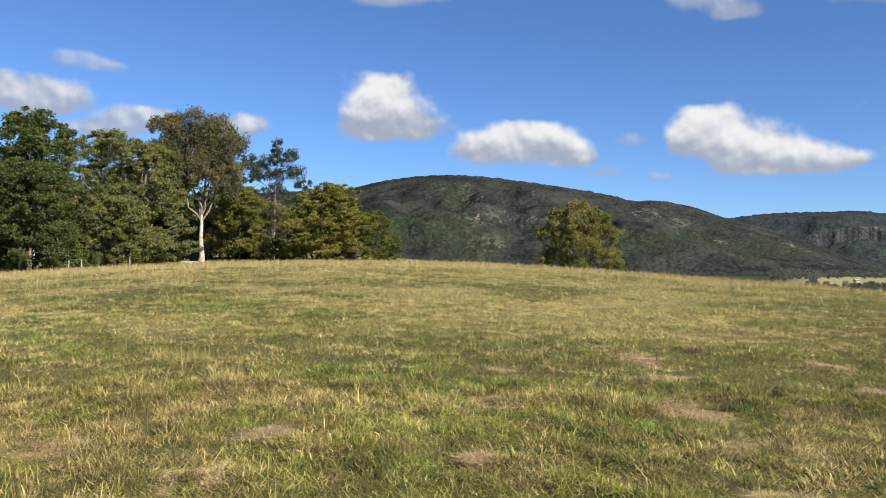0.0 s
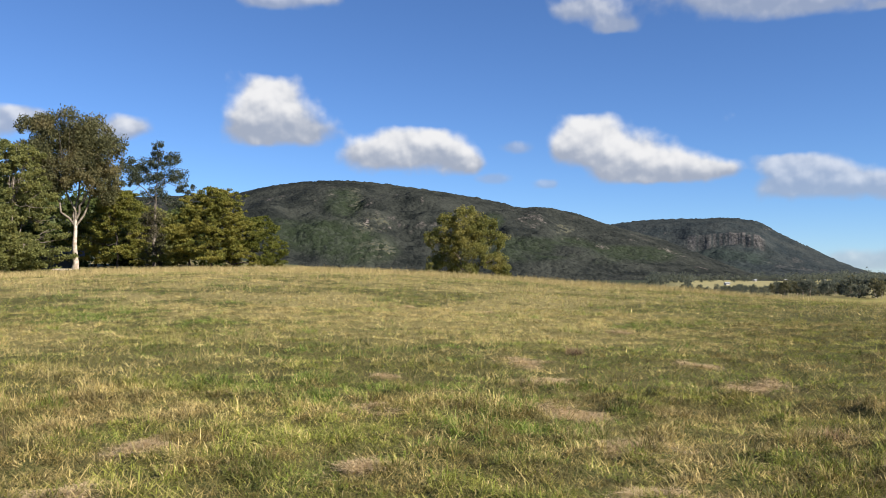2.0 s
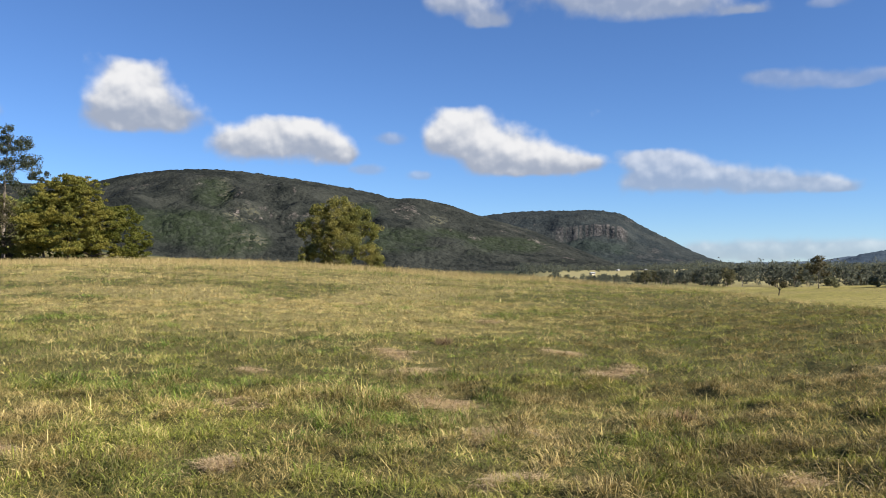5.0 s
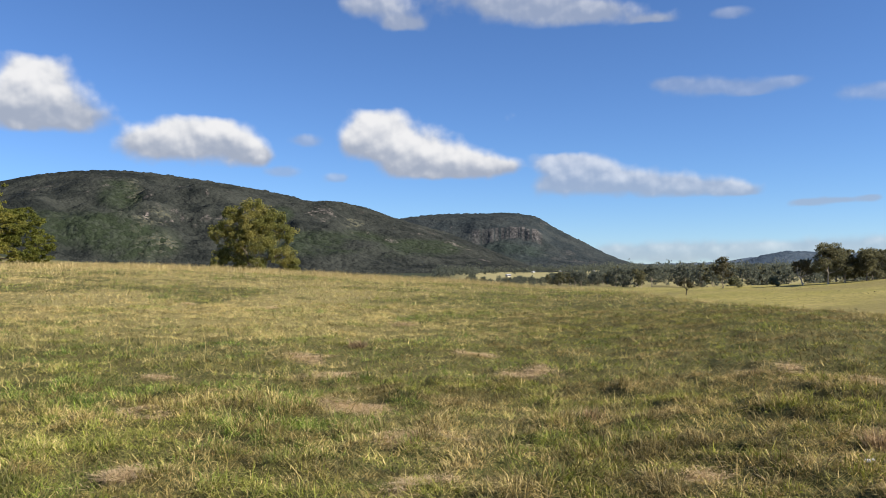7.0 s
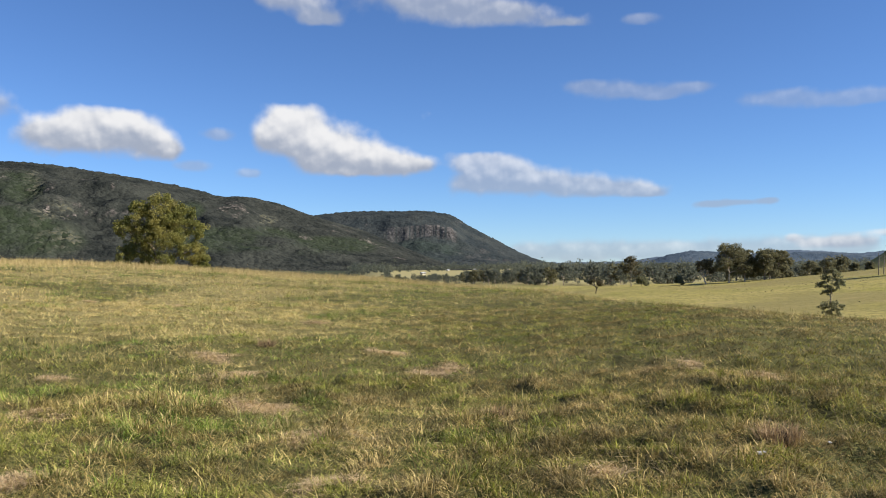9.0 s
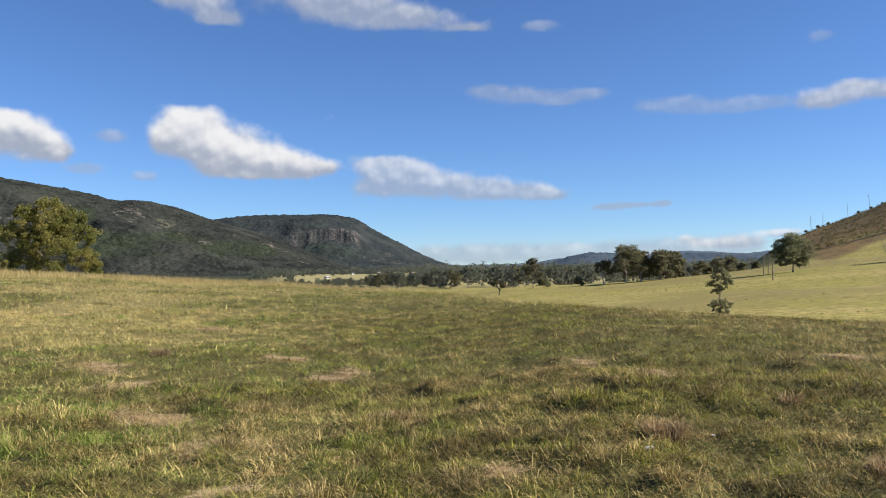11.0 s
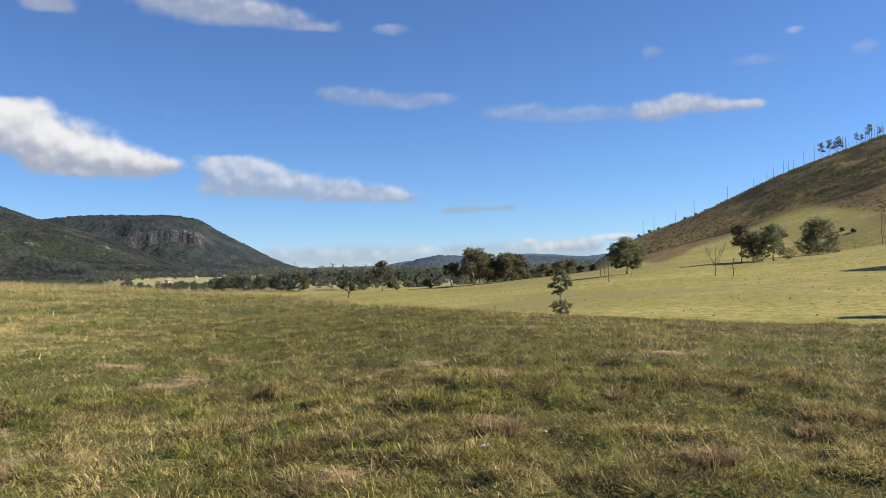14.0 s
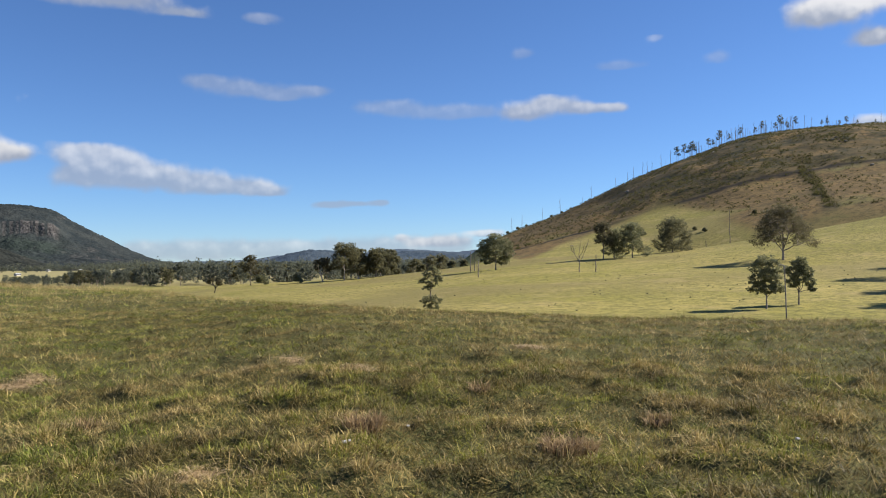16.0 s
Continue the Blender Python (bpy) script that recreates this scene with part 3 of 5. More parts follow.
def grass_patch(name, lo, hi, tufts, each, height, width, radius, seed, bent, label):
    """Turf of leaning tufts: each tuft has its own colour, height and lie."""
    cx, cy, g = scatter(lo, hi, tufts, seed)
    mat = dryness(cx, cy)
    thick = fractal(cx, cy, 0.6, 61)
    keep = g.uniform(0, 1, len(cx)) < (0.55 + 0.7 * thick) * (1 - 0.5 * mat)
    cx, cy = cx[keep], cy[keep]
    m = len(cx)
    az, d = bearing(cx, cy)
    rim = curve(az, RIM_A, RIM_D)
    mat = dryness(cx, cy)
    share = straw_share(cx, cy)
    tuft_dry = np.where(g.uniform(0, 1, m) < np.maximum(share, mat), g.uniform(0.45, 1.0, m), g.uniform(0.0, 0.22, m))
    tuft_lush = ease(fractal(cx, cy, 1.1, 67) + g.normal(0, 0.05, m), 0.46, 0.54) * (1 - 0.8 * mat)
    tall = (0.65 + 0.75 * fractal(cx, cy, 1.1, 71)) * (0.40 + 1.15 * hummock(cx, cy)) * g.lognormal(-0.05, 0.36, m) * (1 + 1.5 * ease(d, 0.84 * rim, 0.97 * rim) * (1 - ease(az, 34, 50))) * (1 - 0.55 * mat) * (1 - 0.22 * ease(az, 24, 45))
    tuft_lie, tuft_slant = g.uniform(0, 2 * np.pi, m), np.abs(g.normal(0.6, 0.55, m))
    size = radius * g.lognormal(0, 0.35, m)
    i = np.repeat(np.arange(m), each)
    n = len(i)
    r, a = size[i] * np.sqrt(g.uniform(0, 1, n)), g.uniform(0, 2 * np.pi, n)
    x, y = cx[i] + r * np.cos(a), cy[i] + r * np.sin(a)
    way = np.stack([np.cos(a) * 0.6 * r / size[i] + np.cos(tuft_lie[i]) * tuft_slant[i], np.sin(a) * 0.6 * r / size[i] + np.sin(tuft_lie[i]) * tuft_slant[i]], 1) + g.normal(0, 0.80, (n, 2))
    lean, turn = np.hypot(way[:, 0], way[:, 1]), np.arctan2(way[:, 1], way[:, 0]) - np.pi / 2
    h = height * tall[i] * g.uniform(0.35, 1.25, n) / np.sqrt(1 + 0.35 * lean ** 2)
    tuft_dry = tuft_dry + (share - tuft_dry) * 0.2 * ease(d, 10, 20)
    dry = np.clip(tuft_dry[i] + g.normal(0, 0.2, n) + 0.7 * (g.uniform(0, 1, n) < 0.12), 0, 1)
    v, f, dr = blades(x, y, land(x, y) - 0.012, h, width * g.uniform(0.6, 1.4, n), lean, turn, dry, bent)
    k = 4 if bent else 3
    tint = np.clip(0.66 * g.uniform(0, 1, m) + 0.50 * ease(fractal(cx, cy, 0.42, 95, 3) + 0.5 * (fractal(cx, cy, 2.4, 97, 3) - 0.5), 0.33, 0.67) - 0.08 + 0.16 * ease(d, 9, 16) * (1 - ease(az, 14, 30)) - 0.14 * (1 - ease(az, -20, -6)) * (1 - ease(d, 8, 12)) - 0.09 * ease(az, 8, 18) * (1 - ease(az, 44, 56)) * (1 - ease(d, 9, 14)), 0, 1)
    tint = tint + (0.52 - tint) * 0.45 * ease(d, 10, 20)
    old = ease(fractal(cx, cy, 0.3, 91, 3) + g.normal(0, 0.06, m) + 0.06 * ease(az, 16, 40), 0.52, 0.62) * (1 - ease(d, 7 + 9 * ease(az, 14, 36), 15 + 15 * ease(az, 14, 36)))
    pale = (0.35 * ease(d, 9, 18) * (1 - ease(az, 12, 26)) + 0.65 * ease(d, 0.80 * rim, 0.96 * rim)) * (1 - ease(az, 30, 42))
    me = mesh_from(name, v, f, GRASS, {"dry": dr, "pale": np.repeat(pale[i], k), "old": np.repeat(old[i], k), "tint": np.repeat(tint[i], k), "lush": np.repeat(np.clip(tuft_lush[i] + g.normal(0, 0.1, n), 0, 1), k), "russet": np.repeat(russet(cx, cy)[i], k)})
    return tagged(new(name, me), label, "grass", kind="stuff")


# tufts of standing straw: bearing, distance, spread, stalks
STANDING = [(-10.1, 11.9, 0.20, 150), (-5.5, 12.2, 0.20, 140), (-17.7, 9.9, 0.28, 150), (-16.9, 9.7, 0.2, 80), (9.1, 12.8, 0.30, 120), (9.8, 12.2, 0.2, 80), (-8.4, 10.4, 0.3, 90), (4.5, 11.5, 0.25, 70), (32.5, 7.4, 0.22, 90), (33.4, 7.2, 0.16, 60), (27.0, 6.4, 0.2, 50), (14.5, 12.5, 0.25, 60)]
STANDING += [(float(a), float(r), float(w), 34) for a, r, w in zip(rng.uniform(-30, 24, 46), rng.uniform(8.5, 32, 46), rng.uniform(0.12, 0.3, 46))]
STANDING += [(float(a), float(r), float(w), 16) for a, r, w in zip(rng.uniform(24, 84, 30), rng.uniform(6, 15, 30), rng.uniform(0.10, 0.25, 30))]


def seed_stalks():
    """Tall thin straw stalks that stand over the grass, thicker along the crest."""
    x, y, g = scatter(4.0, 56, 6, 99)
    az, d = bearing(x, y)
    rim = curve(az, RIM_A, RIM_D)
    left = 1 - ease(az, 18, 38)
    want = 0.10 + 0.08 * (1 - ease(d, 7, 14)) + (0.25 * ease(d, 14, 28) + 1.1 * ease(d, 0.82 * rim, 0.97 * rim)) * left + 0.7 * (fractal(x, y, 1.3, 83) > 0.60)
    want += 1.5 * ease(d, 0.8 * rim, rim) * ease(az, 10, 20) * (1 - ease(az, 48, 60))
    keep = g.uniform(0, 1, len(x)) < want
    x, y, d, az = x[keep], y[keep], d[keep], az[keep]
    n = len(x)
    pts = [(x, y)] + [(x + g.normal(0, 0.12, n), y + g.normal(0, 0.12, n)) for k in range(4)]
    pts += [(r * math.sin(radians(a)) + g.normal(0, w, c), r * math.cos(radians(a)) + g.normal(0, w, c)) for a, r, w, c in STANDING]
    x, y = np.concatenate([p[0] for p in pts]), np.concatenate([p[1] for p in pts])
    n = len(x)
    az, d = bearing(x, y)
    h = (0.25 + 0.12 * ease(d, 15, 40) * (1 - ease(az, 18, 38))) * g.uniform(0.5, 1.15, n) * (1 - 0.3 * ease(az, 20, 45))
    w = np.maximum(0.0036, d * 0.00026) * g.uniform(0.7, 1.3, n)
    v, f, dr = blades(x, y, land(x, y) - 0.01, h, w, np.abs(g.normal(0.65, 0.5, n)) * (1 - 0.4 * ease(d, 20, 40)), g.uniform(0, 2 * np.pi, n), g.uniform(0.45, 1.0, n), True)
    me = mesh_from("grass_stalks", v, f, GRASS, {"dry": dr, "tint": np.repeat(g.uniform(0.1, 0.75, n), 4), "pale": np.repeat(0.8 * ease(d, 16, 30), 4), "russet": np.repeat(0.8 * russet(x, y), 4)})
    tagged(new("grass_stalks", me), "tall dry straw-coloured seed stalks above the pasture", "grass", kind="stuff")


def straw_litter():
    """Dead stalks lying flat on the bare mats."""
    g = np.random.default_rng(5)
    X, Y = [], []
    for a, r, size in STRAW:
        n = int(6500 * size)
        X.append(r * math.sin(radians(a)) + g.normal(0, 0.62 * size, n))
        Y.append(r * math.cos(radians(a)) + g.normal(0, 0.62 * size, n))
    x, y = np.concatenate(X), np.concatenate(Y)
    keep = g.uniform(0, 1, len(x)) < 0.06 + 1.3 * dryness(x, y)
    x, y = x[keep], y[keep]
    n = len(x)
    h = g.uniform(0.04, 0.17, n)
    v, f, dr = blades(x, y, land(x, y) + 0.01, h, g.uniform(0.003, 0.0065, n), np.full(n, 1.0), g.uniform(0, 6.28, n), g.uniform(0.75, 1, n), True, g.uniform(0.0, 0.03, n))
    me = mesh_from("straw_litter", v, f, LITTER)
    tagged(new("straw_litter", me), "flattened dead straw lying on bare patches of pasture", "straw", kind="stuff")


def thatch(name, lo, hi, per_m2, length, width, seed):
    """Short blades lying every way between the tufts."""
    x, y, g = scatter(lo, hi, per_m2, seed)
    n = len(x)
    mat = dryness(x, y)
    dry = np.where(g.uniform(0, 1, n) < np.maximum(straw_share(x, y) + 0.08, mat), g.uniform(0.4, 1.0, n), g.uniform(0, 0.3, n))
    lush = ease(fractal(x, y, 1.1, 67), 0.46, 0.54) * (1 - mat)
    h = length * g.lognormal(0, 0.35, n)
    v, f, dr = blades(x, y, land(x, y) - 0.004, h, width * g.uniform(0.6, 1.4, n), g.uniform(0.5, 1.2, n), g.uniform(0, 6.28, n), dry, False, h * g.uniform(0.1, 0.9, n))
    az, d = bearing(x, y)
    rim = curve(az, RIM_A, RIM_D)
    me = mesh_from(name, v, f, GRASS, {"dry": dr, "tint": np.repeat(ease(fractal(x, y, 0.14, 93, 2), 0.25, 0.75), 3), "old": np.repeat(ease(fractal(x, y, 0.3, 91, 3) + 0.06 * ease(az, 16, 40), 0.52, 0.62) * (1 - ease(d, 7 + 9 * ease(az, 14, 36), 15 + 15 * ease(az, 14, 36))), 3), "pale": np.repeat((0.35 * ease(d, 9, 18) * (1 - ease(az, 12, 26)) + 0.65 * ease(d, 0.80 * rim, 0.96 * rim)) * (1 - ease(az, 12, 32)), 3), "lush": np.repeat(lush, 3), "russet": np.repeat(russet(x, y), 3)})
    tagged(new(name, me), "matted short grass between the tufts of pasture", "grass", kind="stuff")


grass_patch("grass", 4.6, 9.0, 110, 34, 0.066, 0.0062, 0.075, 11, True, "short green and straw-coloured pasture grass blades")
grass_patch("grass", 9.0, 19.0, 80, 14, 0.048, 0.0080, 0.07, 12, False, "short green and straw-coloured pasture grass blades")
grass_patch("grass", 19.0, 57.0, 24, 11, 0.050, 0.0105, 0.12, 13, False, "straw-yellow grass over the crest of the dome")
thatch("grass_thatch", 4.6, 9.0, 2900, 0.058, 0.0066, 14)
thatch("grass_thatch", 9.0, 18.0, 900, 0.056, 0.0092, 15)
thatch("grass_thatch", 18.0, 57.0, 130, 0.075, 0.0150, 16)


seed_stalks()
straw_litter()


TUSSOCK = leaf_material("dead_tussock", (0.52, 0.38, 0.205), (0.20, 0.125, 0.062), (0.36, 0.245, 0.125), through=0.3)


def tussock(at, size, n, seed, label):
    g = np.random.default_rng(seed)
    n = n // 2
    r, a = size * np.sqrt(g.uniform(0.2, 1, n)), g.uniform(0, 6.28, n)
    x, y = r * np.cos(a), r * np.sin(a)
    h = g.uniform(0.35, 1.0, n) * size * 1.5 * (0.45 + 0.55 * ease(r, 0.15 * size, 0.6 * size))
    v, f, dr = blades(x, y, -0.02 + 0 * x, h, g.uniform(0.0035, 0.007, n), g.uniform(0.1, 1.1, n), a - 1.57 + g.normal(0, 1.0, n), g.uniform(0.6, 1.0, n) * (g.uniform(0, 1, n) < 0.9))
    ob = thing("grass_tussock", at, label, "tussock")
    m = n
    # dark brown inner blades paint the shade in the tussock's hollow
    r, a = 0.72 * size * np.sqrt(g.uniform(0, 1, m)), g.uniform(0, 6.28, m)
    heart = blades(r * np.cos(a), r * np.sin(a), -0.02 + 0 * r, g.uniform(0.3, 1.0, m) * size * 0.9, g.uniform(0.004, 0.009, m), g.uniform(0.1, 1.2, m), g.uniform(0, 6.28, m), 0 * r)
    part("shaded_hollow", mesh_from("shaded_hollow", heart[0], heart[1], HOLLOW), ob, "dark brown blades standing in for shade inside the tussock")
    part("tuft", mesh_from("tuft", v, f, TUSSOCK), ob)


for k, (a, d, s, n) in enumerate(((50.6, 6.1, 0.125, 800), (50.9, 6.0, 0.08, 300), (63.8, 5.75, 0.14, 700), (64.9, 5.8, 0.11, 500), (57.9, 7.2, 0.09, 300), (16.8, 11.4, 0.13, 400), (32.9, 7.25, 0.10, 260), (69.5, 6.6, 0.10, 300))):
    tussock(spot(a, d), s, n, 200 + k, "brown dead grass tussock standing in the pasture")

# ---- mountains ----
def mountain(name, azs, dists, skyline, ridge, foot, spur, seed, material, label, cliff=None, canopy=3.2, outcrops=(), stands=(), open_ground=(), folds=()):
    def height(x, y):
        az, d = bearing(x, y)
        el = curve(az, *skyline)
        crown = np.tan(np.radians(el)) * ridge + EYE
        t = np.clip((d - foot) / (ridge - foot), 0, 1.0)
        warp = (fractal(x, y, spur, seed, 5) - 0.5) * 2
        lift = 0.62 * t + 0.38 * t * t * (3 - 2 * t) + 1.9 * warp * t * (1 - t) ** 1.35
        if cliff:
            band = ease(az, cliff[0] - 1.2, cliff[0] + 0.6) * (1 - ease(az, cliff[1] - 0.3, cliff[1] + 1.0))
            wob = 0.05 * (fractal(x, y, 90, seed + 9) - 0.5)
            step = 0.17 * (ease(t + wob, 0.60, 0.632) - ease(t, 0.3, 0.60) * 0.5 - ease(t, 0.632, 0.95) * 0.5)
            lift = lift + band * step
        for a_top, a_foot, wide, deep in folds:
            line = a_foot + (a_top - a_foot) * t + 0.25 * np.sin(9 * t + a_top)
            lift = lift - deep * np.exp(-((az - line) / wide) ** 2) * np.clip(4 * t * (1 - t), 0, 1)
        base = -11.5 + EYE
        z = base + (crown - base) * lift
        z = np.where(d > ridge, crown - 0.35 * (d - ridge), z)
        # tree tops
        tops = fractal(x, y, 14, seed + 3, 2) ** 1.5 * canopy * 1.3 + wave(x, y, 5.0, seed + 4) * canopy * 1.1
        return z + tops * ease(t, 0.0, 0.05) - canopy
    v, f = polar_sheet(azs, dists, height)
    az, d = bearing(v[:, 0], v[:, 1])
    t = (d - foot) / (ridge - foot)
    rock = ease(fractal(v[:, 0], v[:, 1], 40, seed + 5, 5), 0.69, 0.76) * ease(t, 0.3, 0.45) * (1 - ease(t, 0.75, 0.9)) * 0.5
    if cliff:
        wob = 0.04 * (fractal(v[:, 0], v[:, 1], 90, seed + 9) - 0.5)
        band = ease(az, cliff[0] - 0.6, cliff[0]) * (1 - ease(az, cliff[1] - 0.3, cliff[1] + 0.3))
        streak = ease(fractal(az * 60, t * 9, 5, seed + 21, 3), 0.36, 0.56) * (0.55 + 0.45 * ease(az, cliff[0], cliff[1]))
        wob = wob + 0.05 * (fractal(az * 60, 0 * az, 40, seed + 22) - 0.5)
        rock = np.maximum(rock * 0.6, 0.9 * streak * band * ease(t + wob, 0.588, 0.604) * (1 - ease(t + wob, 0.634, 0.66)))
    up = np.degrees(np.arctan2(v[:, 2] - EYE, d))
    broken = fractal(v[:, 0], v[:, 1], 11, seed + 15, 3)
    for a, e, ra, re in outcrops:
        rock = np.maximum(rock, 0.75 * (1 - ease(((az - a) / ra) ** 2 + ((up - e) / re) ** 2 + 6.0 * (broken - 0.30), 0.3, 1.1)))
    uneven = 1.6 * (fractal(v[:, 0], v[:, 1], 160, seed + 31, 4) - 0.5)
    green, bare = np.zeros_like(az), np.zeros_like(az)
    for field, spots in ((green, stands), (bare, open_ground)):
        for a, e, ra, re in spots:
            np.maximum(field, 1 - ease(((az - a) / ra) ** 2 + ((up - e) / re) ** 2 + uneven, 0.25, 1.2), out=field)
    me = mesh_from(name, v, f, material, {"rock": rock, "green": green, "bare": bare}, smooth=True)
    return tagged(new(name, me), label, "mountain", kind="structure")


mountain("mountain_1", np.arange(-22, 31, 0.11), np.concatenate([np.arange(1250, 2130, 6), [2160, 2250, 2400]]),
         ((-22, -12, -8.7, -6.4, -3.7, -0.6, 2.5, 6.0, 9.1, 11.7, 12.8, 14.3, 16.1, 18.9, 22.7, 25.9, 29, 31),
          (4.2, 4.9, 5.12, 5.30, 5.91, 6.25, 6.19, 5.77, 5.28, 4.8, 4.5, 4.47, 4.15, 3.25, 2.08, 0.75, -0.35, -0.5)),
         2100, 1300, 300, 15, FOREST, "long forested mountain with dark green eucalypt woodland and bare rock patches",
         outcrops=((1.1, 3.65, 0.6, 0.28), (2.3, 3.35, 0.5, 0.35), (3.0, 2.95, 0.5, 0.3), (4.4, 3.3, 0.65, 0.38), (6.2, 5.1, 0.45, 0.2), (-4.7, 4.9, 0.3, 0.3), (2.6, 1.4, 0.6, 0.35), (9.5, 2.0, 0.5, 0.3)),
         folds=((11.6, 8.0, 1.3, 0.085), (3.9, 5.2, 1.0, 0.045), (-3.5, -1.5, 1.2, 0.040), (-8.0, -5.5, 1.2, 0.040), (17.5, 14.0, 1.2, 0.040)),
         stands=((-2.5, 2.6, 5.0, 1.5), (1.5, 1.8, 3.0, 1.4), (0.8, 4.6, 1.5, 1.2), (-8, 2.0, 4.0, 1.6), (13.5, 1.6, 5.0, 0.9), (20.0, 1.2, 4.0, 0.7), (10.8, 3.6, 1.0, 0.7)),
         open_ground=((1.6, 4.9, 0.7, 0.9), (2.6, 3.2, 1.5, 1.0), (3.0, 1.5, 1.3, 0.8), (15.8, 3.0, 0.8, 0.3)))
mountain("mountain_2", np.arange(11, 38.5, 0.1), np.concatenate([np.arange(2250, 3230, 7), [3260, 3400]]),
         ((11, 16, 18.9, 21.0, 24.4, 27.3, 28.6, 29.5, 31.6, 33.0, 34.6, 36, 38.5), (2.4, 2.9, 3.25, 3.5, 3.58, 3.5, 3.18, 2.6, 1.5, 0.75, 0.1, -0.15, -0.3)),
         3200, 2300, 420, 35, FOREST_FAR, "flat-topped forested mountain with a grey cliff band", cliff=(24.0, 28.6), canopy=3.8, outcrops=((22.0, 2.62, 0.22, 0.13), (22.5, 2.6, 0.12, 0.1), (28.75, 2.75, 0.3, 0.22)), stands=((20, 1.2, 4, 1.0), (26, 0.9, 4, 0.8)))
# the blue of the range and hill is haze painted into their colours
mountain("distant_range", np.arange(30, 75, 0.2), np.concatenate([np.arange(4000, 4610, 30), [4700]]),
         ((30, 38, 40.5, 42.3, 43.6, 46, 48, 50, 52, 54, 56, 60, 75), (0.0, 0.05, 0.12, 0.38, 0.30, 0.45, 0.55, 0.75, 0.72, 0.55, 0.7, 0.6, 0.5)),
         4600, 4000, 500, 55, RANGE, "low distant range along the horizon, coloured blue for haze", canopy=4.0)
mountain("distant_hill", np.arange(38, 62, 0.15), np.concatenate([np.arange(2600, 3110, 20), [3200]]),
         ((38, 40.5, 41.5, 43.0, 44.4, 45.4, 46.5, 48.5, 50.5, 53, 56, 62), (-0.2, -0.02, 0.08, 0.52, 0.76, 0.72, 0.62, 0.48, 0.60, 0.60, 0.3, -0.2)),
         3100, 2600, 380, 75, HILL_FAR, "low forested hill beyond the valley, painted with haze blue", canopy=4.0)


# ---- trees ----
def leaf_cloud(centres, spread, per, size, g, flat=0.75, droop=0.0):
    """Many small leaf sprays round the given clump centres."""
    c = np.repeat(centres, per, axis=0)
    s = np.repeat(spread, per)
    n = len(c)
    off = np.clip(g.normal(0, 1, (n, 3)), -1.8, 1.8) * s[:, None]
    off[:, 2] *= flat
    p = c + off
    a = g.normal(0, 1, (n, 3))
    a[:, 2] -= droop
    a /= np.linalg.norm(a, axis=1)[:, None]
    b = np.cross(a, g.normal(0, 1, (n, 3)))
    b /= np.linalg.norm(b, axis=1)[:, None]
    l = size * g.uniform(0.6, 1.5, n)[:, None]
    w = l * g.uniform(0.4, 0.75, n)[:, None]
    v = np.stack([p - a * l * 0.5 - b * w * 0.5, p - a * l * 0.4 + b * w * 0.5, p + a * l * 0.6], 1).reshape(-1, 3)
    f = 3 * np.arange(n)[:, None] + np.array([0, 1, 2])
    return v, f


def limb_path(a, b, g, sag=0.12, steps=5):
    a, b = Vector(a), Vector(b)
    length = (b - a).length
    pts = []
    for i in range(steps + 1):
        t = i / steps
        p = a.lerp(b, t)
        p.z -= sag * length * math.sin(math.pi * t)
        if 0 < i < steps:
            p += Vector(g.normal(0, 0.026 * length if sag else 0.010 * length, 3))
        pts.append(p)
    return pts


